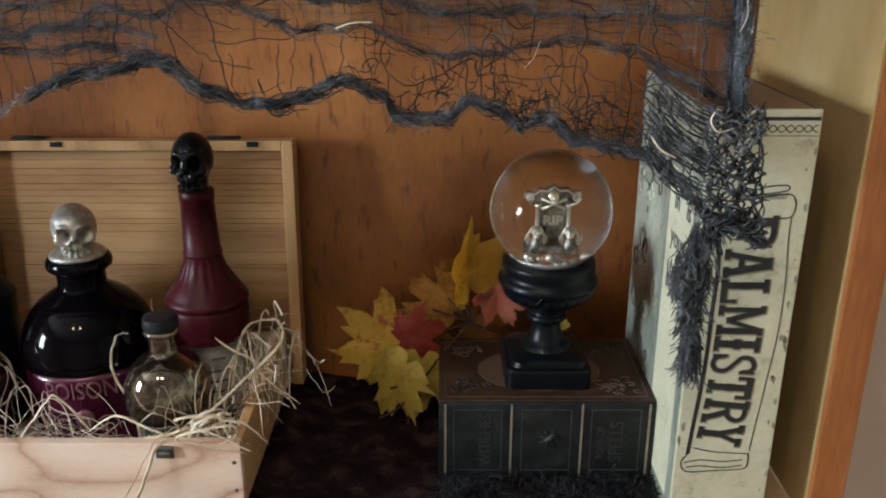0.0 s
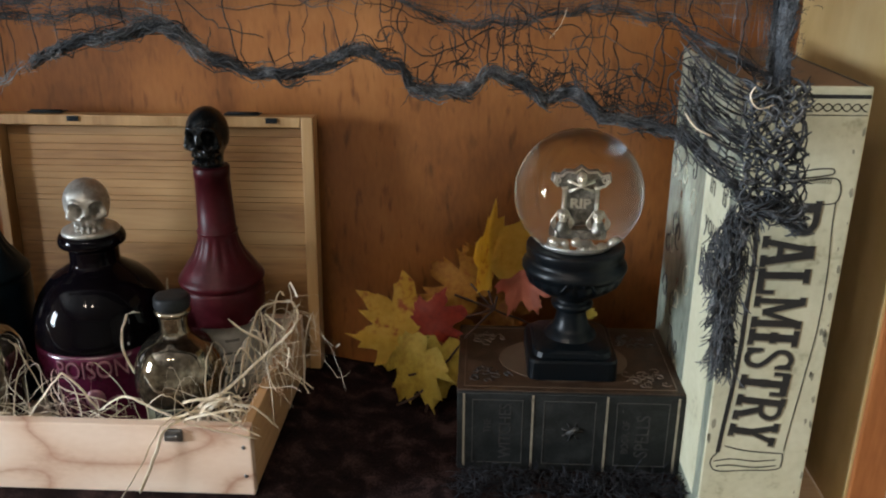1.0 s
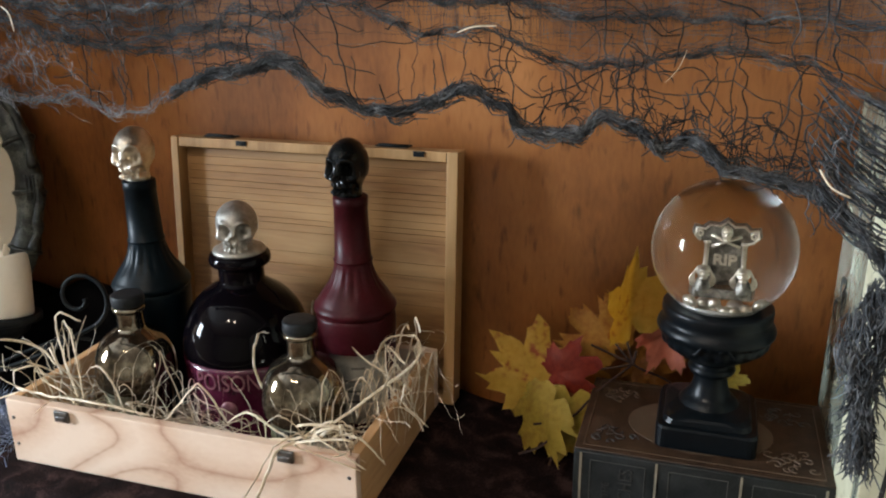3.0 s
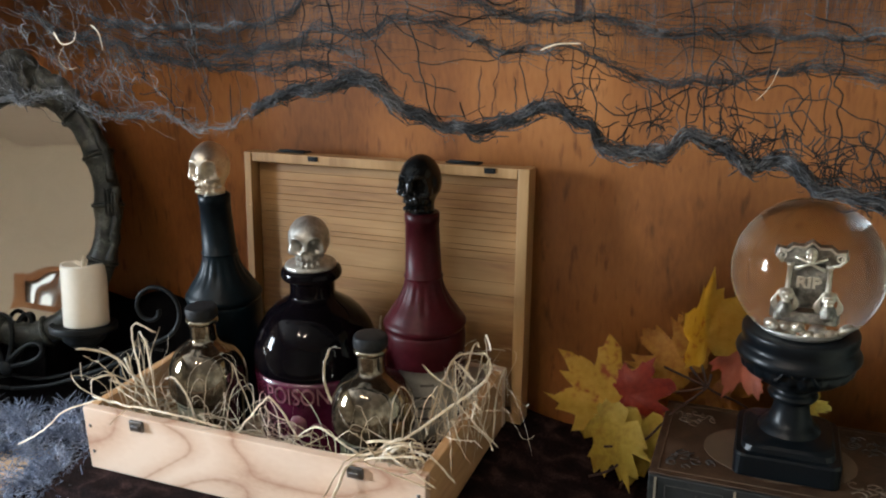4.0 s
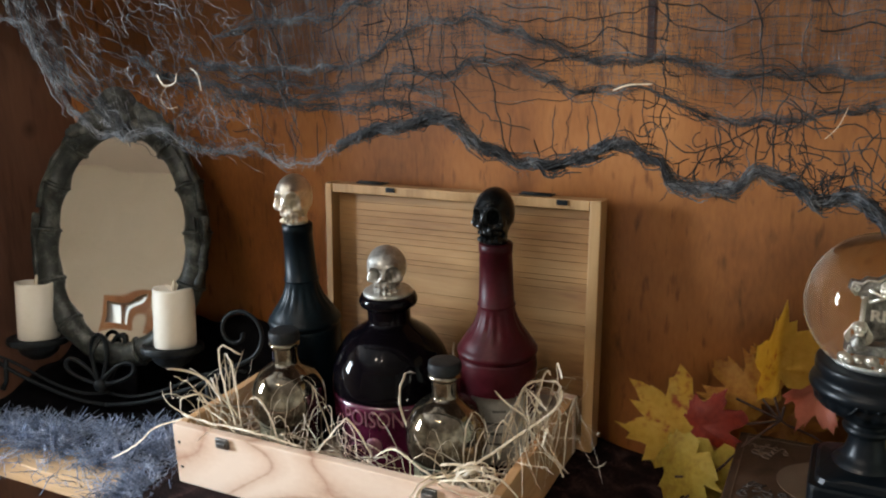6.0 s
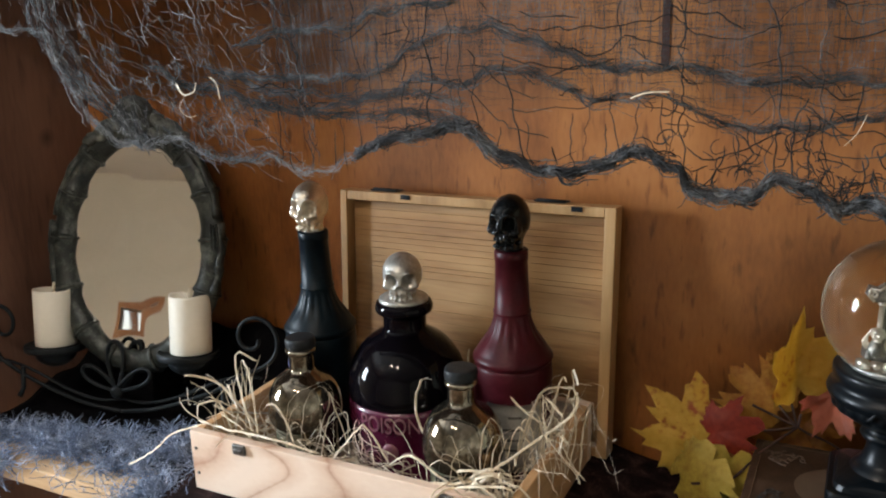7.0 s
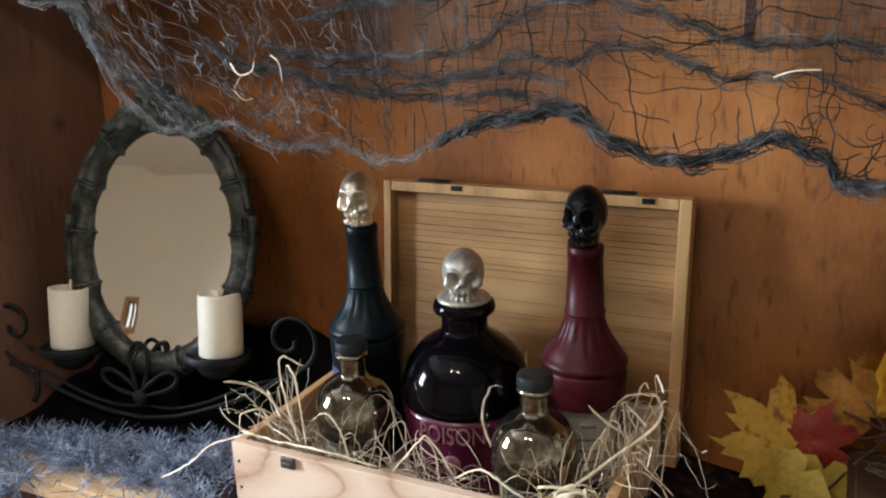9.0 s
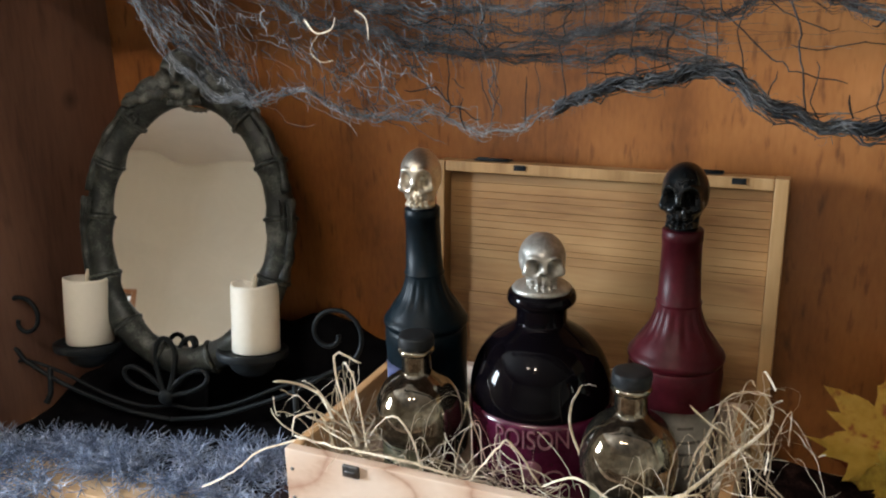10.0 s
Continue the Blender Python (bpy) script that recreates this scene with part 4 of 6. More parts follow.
for word, x, size, z in (("THE", BX0 + 0.026, 0.0085, 0.050), ("WITCHES", BX0 + 0.041, 0.0145, 0.045), ("BOOK OF", BX0 + 0.141, 0.0085, 0.042), ("SPELLS", BX0 + 0.155, 0.0165, 0.043)):
    lettering("spine_word", word, size, INK, spine, pose(x, BY0 - 0.0033, z, 90, -90, 0), 0.0002, 0.85)
# small crawling motif in the middle panel
bm = tube([([(0.092 + BX0, BY0 - 0.0035, 0.044), (0.097 + BX0, BY0 - 0.0036, 0.047), (0.101 + BX0, BY0 - 0.0035, 0.050)], [0.002, 0.003, 0.002])] +
          [([(0.096 + BX0, BY0 - 0.0035, 0.046), (0.096 + BX0 + 0.009 * math.cos(a), BY0 - 0.0035, 0.046 + 0.009 * math.sin(a))], 0.0005) for a in (0.1, 1.2, 2.0, 2.8, 3.6, 4.4, 5.4)], 5)
part("spider_motif", bm, INK, spine)
# cover ornament: oval plaque, border lines and corner scrolls
bm = bmesh.new()
cxo, cyo = (BX0 + BX1) / 2 - 0.002, 0.692
ring = [bm.verts.new((cxo + 0.056 * math.cos(a), cyo + 0.040 * math.sin(a), BZ1 + 0.0004)) for a in (2 * math.pi * i / 48 for i in range(48))]
low = [bm.verts.new((v.co.x, v.co.y, BZ1 - 0.0002)) for v in ring]
bm.faces.new(ring)
for i in range(48):
    bm.faces.new((ring[i], low[i], low[(i + 1) % 48], ring[(i + 1) % 48]))
part("oval_plaque", bm, BOOK_OVAL, cover, "tan oval plaque", smooth=False)
bm = bmesh.new()
e = 0.006
for q in ((BX0 + e, BX1 - e, BY0 + e, BY0 + e + 0.0007), (BX0 + e, BX1 - e, BY1 - e - 0.0007, BY1 - e), (BX0 + e, BX0 + e + 0.0007, BY0 + e + 0.0007, BY1 - e - 0.0007), (BX1 - e - 0.0007, BX1 - e, BY0 + e + 0.0007, BY1 - e - 0.0007)):
    box(q[0], q[1], q[2], q[3], BZ1 - 0.0003, BZ1 + 0.0005, bm=bm)
part("border_line", bm, BOOK_OVAL, cover, smooth=False)
rng = random.Random(8)
for sx in (0, 1):
    for sy in (0, 1):
        paths = []
        for k in range(12):
            ox, oy = rng.uniform(0.004, 0.036), rng.uniform(0.004, 0.030)
            r0 = rng.uniform(0.003, 0.0065)
            ph = rng.uniform(0, 6.28)
            pts = []
            for i in range(14):
                a = ph + i / 13 * 5.0
                r = r0 * (1 - 0.7 * i / 13)
                px, py = ox + r * math.cos(a), oy + r * math.sin(a)
                pts.append((BX0 + 0.009 + px if sx == 0 else BX1 - 0.009 - px, BY0 + 0.009 + py if sy == 0 else BY1 - 0.009 - py, BZ1 + 0.0001))
            paths.append((pts, 0.0007))
        for path in paths:
            part("corner_scroll", tube([path], 5), INK if sx == sy else BOOK_OVAL, cover)

UX, UY, GZ, GR = 0.0925, 0.690, 0.2365, 0.0525
globe = thing("snow_globe", "glass globe with silver tombstone on a black urn pedestal", "snow globe", pose(UX, UY, 0))
base = bmesh.new()


def square_ring(half, z, corner):
    pts = []
    for k in range(4):
        for i in range(5):
            a = math.pi / 2 * k + math.pi / 8 * i
            c = (math.copysign(half - corner, math.cos(math.pi / 4 + math.pi / 2 * k)), math.copysign(half - corner, math.sin(math.pi / 4 + math.pi / 2 * k)))
            pts.append(Vector((c[0] + corner * math.cos(a), c[1] + corner * math.sin(a), z)))
    return pts


rings = []
for half, z, corner in ((0.0355, BZ1, 0.006), (0.0375, BZ1 + 0.0015, 0.007), (0.0375, BZ1 + 0.017, 0.008), (0.0365, BZ1 + 0.019, 0.008), (0.0330, BZ1 + 0.0195, 0.010), (0.0325, BZ1 + 0.0235, 0.012), (0.0305, BZ1 + 0.0255, 0.018), (0.0235, BZ1 + 0.028, 0.022)):
    rings.append([base.verts.new(p) for p in square_ring(half, z, corner)])
for a, b in zip(rings, rings[1:]):
    for i in range(20):
        base.faces.new((a[i], a[(i + 1) % 20], b[(i + 1) % 20], b[i]))
base.faces.new(rings[0][::-1])
base.faces.new(rings[-1])
bmesh.ops.recalc_face_normals(base, faces=base.faces[:])
ped = part("foot", base, URN_BLACK, globe, "satin black square foot", smooth=False)
prof = smooth_profile([(0.0235, 0.109), (0.0205, 0.113), (0.0160, 0.118), (0.0130, 0.127), (0.0125, 0.134)], 4) + smooth_profile([(0.0165, 0.136), (0.0180, 0.139), (0.0165, 0.142)], 3)
prof += smooth_profile([(0.0140, 0.1435), (0.0165, 0.147), (0.0270, 0.1525), (0.0370, 0.161), (0.0405, 0.169)], 4) + smooth_profile([(0.0425, 0.1705), (0.0440, 0.1735), (0.0430, 0.177), (0.0405, 0.180)], 3)
prof += smooth_profile([(0.0400, 0.183), (0.0408, 0.1865), (0.0408, 0.1905), (0.0390, 0.1925), (0.030, 0.1925)], 3)


def gadroon(z, a):
    k = math.exp(-((z - 0.1615) / 0.006) ** 2)
    return 1 + 0.055 * k * abs(math.cos(11 * a))


part("urn", lathe([tuple(p[:2]) for p in prof], 132, flute=gadroon), URN_BLACK, globe, "satin black urn with a gadrooned bowl")
bm = tube([([(0.0425 * math.sin(u), -0.0425 * math.cos(u), 0.1695 + w) for u, w in [(s * (0.08 + 0.28 * i / 15) , 0.004 * math.sin(i / 15 * 5)) for i in range(16)]], 0.0012) for s in (-1, 1)], 6)
part("scroll_relief", bm, URN_BLACK, globe)
bm = bmesh.new()
bmesh.ops.create_uvsphere(bm, u_segments=64, v_segments=40, radius=GR)
ball = part("glass_ball", bm, CLEAR, globe, "clear glass ball", m=pose(0, 0, GZ))
ball.visible_shadow = False
# tombstone scene cast in silver
tomb = bmesh.new()
outline = [(-0.011, -0.018), (0.011, -0.018), (0.011, 0.007), (0.016, 0.008), (0.0195, 0.0115), (0.0185, 0.0165), (0.0135, 0.0155), (0.0105, 0.0185), (0.0045, 0.0180), (0.0, 0.0215)]
outline += [(-x, z) for x, z in outline[-2:1:-1]]
fr = [tomb.verts.new((x, -0.0025, z)) for x, z in outline]
bk = [tomb.verts.new((x, 0.0025, z)) for x, z in outline]
tomb.faces.new(fr)
tomb.faces.new(bk[::-1])
for i in range(len(fr)):
    j = (i + 1) % len(fr)
    tomb.faces.new((fr[i], bk[i], bk[j], fr[j]))
bmesh.ops.recalc_face_normals(tomb, faces=tomb.faces[:])
M0 = pose(0.001, 0.0, GZ - 0.003) @ Matrix.Diagonal((0.97, 0.95, 0.97, 1))
stone = part("tombstone", tomb, TOMB_METAL, globe, "silver tombstone", smooth=False, m=M0)
lettering("tomb_letters", "RIP", 0.0085, SKULL_SILVER, stone, pose(0, -0.0028, -0.0035, 90), 0.0008, 1.15, 0.0003)
rim = [(x * 0.93, -0.0030, z * 0.95 + 0.0004) for x, z in outline[2:-1]]
part("rim_moulding", tube([(rim, 0.0009)], 6), SKULL_SILVER, stone)
for sx in (-1, 1):
    part("column", lathe([(0.0022, -0.018), (0.0022, -0.0165), (0.0014, -0.0155), (0.0014, 0.0055), (0.0022, 0.0065), (0.0022, 0.0078)], 12, sx * 0.0105, -0.0030), SKULL_SILVER, stone)
    part("crossed_bone", tube([([(sx * 0.0085, -0.0045, 0.0125), (0, -0.0055, 0.0085), (-sx * 0.0080, -0.0045, 0.0050)], [0.0013, 0.0007, 0.0013])], 6), SKULL_SILVER, stone)
    part("crest_scroll", tube([([(sx * (0.0155 + 0.0028 * (1 - i / 16) * math.cos(i * 0.6)), -0.0030, 0.0120 + 0.0028 * (1 - i / 16) * math.sin(i * 0.6)) for i in range(14)], 0.0007)], 6), SKULL_SILVER, stone)
    part("winged_figure", skull_bmesh(0.0075, 0.0085, 0.008, 28, 20), SKULL_SILVER, stone, m=pose(sx * 0.0115, -0.0095, -0.0140, 0, 0, -sx * 10))
    part("figure_body", lathe(smooth_profile([(0.0030, -0.0235), (0.0048, -0.021), (0.0042, -0.017), (0.0026, -0.0135)], 4), 16, sx * 0.0115, -0.0090, flute=lambda z, a: 1 + 0.12 * math.cos(6 * a + z * 900)), TOMB_METAL, stone)
    for f in range(3):
        for side in (-1, 1):
            pts = [(sx * 0.0115 + side * (0.0025 + (0.0046 - 0.0010 * f) * math.sin(math.pi * i / 9)), -0.0075, -0.0215 + 0.0012 * f + 0.0125 * i / 9) for i in range(10)]
            part("wing_feather", tube([(pts, 0.0007)], 5), SKULL_SILVER, stone)
part("carved_skull", skull_bmesh(0.0068, 0.0090, 0.007, 28, 20), SKULL_SILVER, stone, m=pose(0, -0.0050, 0.0095))
part("plinth", box(-0.017, 0.017, -0.012, 0.006, -0.0255, -0.0190, 0.0012), TOMB_METAL, stone)
rng = random.Random(5)
for i in range(40):
    a, r = rng.uniform(0, 6.28), 0.030 * math.sqrt(rng.random())
    x, y = r * math.cos(a), -0.006 + r * math.sin(a) * 0.9
    rb = rng.uniform(0.0025, 0.0055)
    zz = -math.sqrt(max(0, (GR - 0.002 - rb) ** 2 - x * x - y * y)) * 0.86
    bm = bmesh.new()
    bmesh.ops.create_icosphere(bm, subdivisions=2, radius=rb)
    part("silver_bead", bm, SKULL_SILVER, globe, m=pose(x, y, GZ + zz))
bm = lathe([(0.030, 0.1928), (0.0315, 0.197), (0.033, 0.2005), (0.001, 0.2010)], 40)
part("inner_ground", bm, SKULL_PEWTER, globe)

# ---------------------------------------------------------------- tall book box, standing on end
PX0, PX1, PY0, PY1, PZ = 0.1845, 0.2605, 0.574, 0.770, 0.3445
palm = thing("palmistry_book", "tall cream and sage book box standing on end", "book box")
part("case", box(PX0 + 0.002, PX1 - 0.002, PY0 + 0.003, PY1, 0.002, PZ - 0.001), KRAFT, palm, smooth=False)
spine = part("spine", box(PX0, PX1, PY0, PY0 + 0.003, 0.0, PZ, 0.0010), CREAM, palm, "aged cream spine with black print", smooth=False)
cover = part("cover", box(PX0 - 0.0005, PX0 + 0.002, PY0 + 0.0032, PY1, 0.0, PZ - 0.0005, 0.0006), SAGE, palm, "glossy sage-grey cover with ornament", smooth=False)
part("back_cover", box(PX1 - 0.002, PX1 + 0.0005, PY0 + 0.0032, PY1, 0.0, PZ - 0.0005, 0.0006), INK, palm, smooth=False)
FY = PY0 - 0.0001
SMUDGE_TAN = material("tan_print", [(0.22, 0.19, 0.12), (0.32, 0.28, 0.19)], 0.6, 0, 60, bump=0.05)
GLYPH = {  # strokes of slab letters: points (along, up), width; letter box 1 x 1
    "P": [([(0.20, 0), (0.20, 1)], 0.24), ([(0.20, 0.93), (0.62, 0.93), (0.86, 0.82), (0.88, 0.66), (0.66, 0.50), (0.20, 0.48)], 0.17), ([(0.0, 0.05), (0.46, 0.05)], 0.11), ([(0.0, 0.95), (0.3, 0.95)], 0.11)],
    "A": [([(0.16, 0), (0.44, 1)], 0.17), ([(0.84, 0), (0.56, 1)], 0.24), ([(0.25, 0.36), (0.75, 0.36)], 0.11), ([(0.0, 0.05), (0.36, 0.05)], 0.11), ([(0.62, 0.05), (1.0, 0.05)], 0.11), ([(0.30, 0.96), (0.70, 0.96)], 0.11)],
    "L": [([(0.26, 0), (0.26, 1)], 0.26), ([(0.0, 0.06), (0.95, 0.06)], 0.13), ([(0.92, 0.02), (0.92, 0.34)], 0.14), ([(0.0, 0.95), (0.54, 0.95)], 0.11), ([(0.12, 0.5), (0.40, 0.5)], 0.14)],
    "M": [([(0.14, 0), (0.14, 1)], 0.15), ([(0.86, 0), (0.86, 1)], 0.20), ([(0.16, 0.98), (0.50, 0.20)], 0.17), ([(0.50, 0.20), (0.84, 0.98)], 0.12), ([(0.0, 0.05), (0.32, 0.05)], 0.11), ([(0.66, 0.05), (1.0, 0.05)], 0.11), ([(0.0, 0.95), (0.24, 0.95)], 0.11), ([(0.76, 0.95), (1.0, 0.95)], 0.11)],
    "I": [([(0.5, 0), (0.5, 1)], 0.46), ([(0.0, 0.05), (1.0, 0.05)], 0.11), ([(0.0, 0.95), (1.0, 0.95)], 0.11), ([(0.16, 0.5), (0.84, 0.5)], 0.14)],
    "S": [([(0.88, 0.72), (0.80, 0.90), (0.50, 0.96), (0.20, 0.86), (0.16, 0.68), (0.40, 0.55), (0.68, 0.44), (0.86, 0.30), (0.78, 0.11), (0.46, 0.04), (0.20, 0.12), (0.12, 0.28)], 0.19), ([(0.90, 0.66), (0.90, 0.98)], 0.12), ([(0.10, 0.02), (0.10, 0.34)], 0.12)],
    "T": [([(0.5, 0), (0.5, 1)], 0.27), ([(0.05, 0.93), (0.95, 0.93)], 0.15), ([(0.08, 0.96), (0.08, 0.66)], 0.14), ([(0.92, 0.96), (0.92, 0.66)], 0.14), ([(0.22, 0.05), (0.78, 0.05)], 0.11), ([(0.34, 0.5), (0.66, 0.5)], 0.14)],
    "R": [([(0.20, 0), (0.20, 1)], 0.24), ([(0.20, 0.93), (0.60, 0.93), (0.80, 0.84), (0.82, 0.70), (0.62, 0.55), (0.20, 0.53)], 0.16), ([(0.50, 0.52), (0.66, 0.30), (0.84, 0.02)], 0.22), ([(0.0, 0.05), (0.42, 0.05)], 0.11), ([(0.66, 0.05), (1.0, 0.05)], 0.11), ([(0.0, 0.95), (0.3, 0.95)], 0.11)],
    "Y": [([(0.5, 0), (0.5, 0.48)], 0.27), ([(0.16, 1.0), (0.50, 0.44)], 0.22), ([(0.84, 1.0), (0.50, 0.44)], 0.15), ([(0.24, 0.05), (0.76, 0.05)], 0.11), ([(0.0, 0.95), (0.38, 0.95)], 0.11), ([(0.64, 0.95), (1.0, 0.95)], 0.11)],
}


def glyph_bmesh(ch, cx, cz, wide, high, lean, swell, y):
    """A printed letter reading downwards: along is -z, up is +x."""
    bm = bmesh.new()
    for k, (pts, width) in enumerate(GLYPH[ch]):
        P = [Vector(((a - 0.5) * wide, (b - 0.5) * high)) for a, b in pts]
        if len(P) > 3:
            P = [Vector(p) for p in smooth_profile(P, 4)]
        w = width * (wide if abs(P[-1].y - P[0].y) > abs(P[-1].x - P[0].x) or len(P) > 3 else high) / 2 + swell
        rows = []
        for i, p in enumerate(P):
            d = (P[min(len(P) - 1, i + 1)] - P[max(0, i - 1)]).normalized()
            e = swell if i == len(P) - 1 else (-swell if i == 0 else 0.0)
            q = p + d * e
            n = Vector((-d.y, d.x)) * w
            row = []
            for t in (q + n, q - n):
                row.append(bm.verts.new((cx + t.y + lean * t.x, y - 0.00002 * k, cz - t.x + lean * t.y)))
            rows.append(row)
        for a, b in zip(rows, rows[1:]):
            bm.faces.new((a[0], a[1], b[1], b[0]))
    return bm


# letter, height up the spine, centre, width, lean
LETTERS = [("P", 0.2560, 0.2225, 0.0245, 0.02), ("A", 0.2320, 0.2220, 0.0225, 0.0), ("L", 0.2100, 0.2222, 0.0190, 0.0), ("M", 0.1865, 0.2222, 0.0240, -0.02), ("I", 0.1668, 0.2218, 0.0120, -0.04),
           ("S", 0.1500, 0.2210, 0.0170, -0.06), ("T", 0.1300, 0.2205, 0.0195, -0.08), ("R", 0.1085, 0.2195, 0.0205, -0.10), ("Y", 0.0885, 0.2175, 0.0190, -0.12)]
for ch, zz, xx, wide, lean in LETTERS:
    part("letter_outline", glyph_bmesh(ch, xx + 0.0007, zz - 0.0008, wide, 0.0345, lean, 0.0009, FY - 0.00002), SMUDGE_TAN, spine, smooth=False)
    part("letter", glyph_bmesh(ch, xx, zz, wide, 0.0345, lean, 0.0002, FY - 0.00035), INK, spine, smooth=False)
# curling ribbon outline and rolled ends
edge_l = [(0.1985, 0.268), (0.1990, 0.250), (0.2008, 0.224), (0.2000, 0.193), (0.2000, 0.160), (0.1985, 0.130), (0.1960, 0.098), (0.1940, 0.070)]
edge_r = [(0.2486, 0.268), (0.2490, 0.250), (0.2514, 0.217), (0.2514, 0.176), (0.2480, 0.135), (0.2440, 0.092), (0.2425, 0.073)]


def flat_line(pts, width):
    """A printed line on the spine."""
    P = smooth_profile([(x, z) for x, z in pts], 6)
    bm = bmesh.new()
    rows = []
    for i, p in enumerate(P):
        d = (P[min(len(P) - 1, i + 1)] - P[max(0, i - 1)]).normalized()
        nrm = Vector((-d.y, d.x)) * width / 2
        rows.append((bm.verts.new((p.x + nrm.x, FY - 0.0002, p.y + nrm.y)), bm.verts.new((p.x - nrm.x, FY - 0.0002, p.y - nrm.y))))
    for a, b in zip(rows, rows[1:]):
        bm.faces.new((a[0], a[1], b[1], b[0]))
    return bm


part("ribbon_line", flat_line(edge_l, 0.0032), INK, spine, smooth=False)
part("ribbon_line", flat_line(edge_r, 0.0008), INK, spine, smooth=False)
for pts in ([(0.205, 0.286), (0.216, 0.2866), (0.230, 0.290), (0.2419, 0.2909), (0.2445, 0.2885), (0.2400, 0.2862), (0.218, 0.2834), (0.205, 0.283)],
            [(0.205, 0.279), (0.218, 0.2805), (0.2466, 0.284), (0.2489, 0.268), (0.230, 0.2665), (0.2181, 0.2658), (0.200, 0.267)],
            [(0.1940, 0.070), (0.1900, 0.064), (0.1903, 0.058), (0.1960, 0.0534), (0.2150, 0.0545), (0.2389, 0.0562), (0.2425, 0.062), (0.2420, 0.0703)],
            [(0.1985, 0.0758), (0.215, 0.072), (0.2420, 0.0703)], [(0.192, 0.062), (0.205, 0.0645), (0.222, 0.063), (0.2379, 0.0647)], [(0.194, 0.0575), (0.205, 0.0590), (0.222, 0.0575), (0.2385, 0.0595)]):
    part("ribbon_curl", flat_line(pts, 0.0010), INK, spine, smooth=False)
for i in range(22):
    x = 0.207 + i * 0.0017
    part("hatch_mark", flat_line([(x, 0.2805), (x + 0.0003, 0.2825), (x + 0.0010, 0.2850)], 0.0005), INK, spine, smooth=False)
# braided border and rule at the top
for ph in (0, math.pi):
    part("braid_line", flat_line([(PX0 + 0.003 + i * 0.0012, 0.3312 + 0.0024 * math.sin(i * 0.62 + ph)) for i in range(60)], 0.0008), INK, spine, smooth=False)
part("rule", flat_line([(PX0 + 0.001, 0.3382), (PX1 - 0.001, 0.3382)], 0.0026), INK, spine, smooth=False)
part("rule", flat_line([(PX0 + 0.001, 0.3262), (PX1 - 0.001, 0.3262)], 0.0006), INK, spine, smooth=False)
SMUDGE = material("grey_print_wear", [(0.20, 0.19, 0.14), (0.34, 0.32, 0.23)], 0.6, 0, 60, bump=0.05)
rng = random.Random(9)
for i in range(34):
    u = rng.random()
    x = PX1 - 0.0008 - abs(rng.gauss(0, 0.0028)) if i % 3 else PX0 + 0.001 + abs(rng.gauss(0, 0.003))
    zc = rng.uniform(0.01, 0.32)
    bm = bmesh.new()
    n = 10
    r0 = rng.uniform(0.0006, 0.0022)
    vs = [bm.verts.new((min(PX1 - 0.0003, max(PX0 + 0.0003, x + r0 * rng.uniform(0.5, 1.1) * math.cos(a))), FY - 0.0001, zc + 2.2 * r0 * rng.uniform(0.5, 1.2) * math.sin(a))) for a in (2 * math.pi * k / n for k in range(n))]
    bm.faces.new(vs)
    part("worn_patch", bm, SMUDGE, spine, smooth=False)
# cover print: slanted words and ornament lines on the side
CXF = PX0 - 0.0007
side = Matrix(((0, 0, -1, CXF), (-1, 0, 0, 0), (0, 1, 0, 0), (0, 0, 0, 1)))
CREAM_PANEL = part("cover_panel", box(CXF - 0.0001, CXF + 0.0004, 0.590, 0.655, 0.02, 0.285), CREAM, cover, "pale panel with slanted words", smooth=False)
for body, y, zz, size in (("is", 0.600, 0.262, 0.022), ("in", 0.632, 0.262, 0.024), ("your", 0.622, 0.232, 0.024), ("H", 0.635, 0.196, 0.034)):
    lettering("cover_word", body, size, INK, cover, Matrix.Translation((CXF - 0.0004, y, zz)) @ Euler((radians(90), 0, radians(-90))).to_matrix().to_4x4(), 0.0001, 0.9)
rng = random.Random(21)
for i in range(26):
    yc, zc, r0 = rng.uniform(0.668, 0.755), rng.uniform(0.03, 0.32), rng.uniform(0.006, 0.014)
    pts = [(CXF, yc + r0 * (1 - 0.6 * k / 15) * math.cos(k * 0.42 + i), zc + 1.3 * r0 * (1 - 0.6 * k / 15) * math.sin(k * 0.42 + i)) for k in range(16)]
    part("cover_scroll", tube([(pts, 0.0007)], 5), INK if i % 2 else SMUDGE, cover)

# ---------------------------------------------------------------- autumn leaves
MAPLE = [(90, 1.0), (85, 0.86), (80, 0.80), (76, 0.84), (71, 0.66), (66, 0.58), (60, 0.66), (54, 0.84), (49, 0.82), (45, 0.97), (39, 0.80), (33, 0.80), (27, 0.64), (19, 0.52), (10, 0.60), (4, 0.76), (-4, 0.62), (-11, 0.64), (-24, 0.46), (-45, 0.40), (-68, 0.30), (-90, 0.12)]


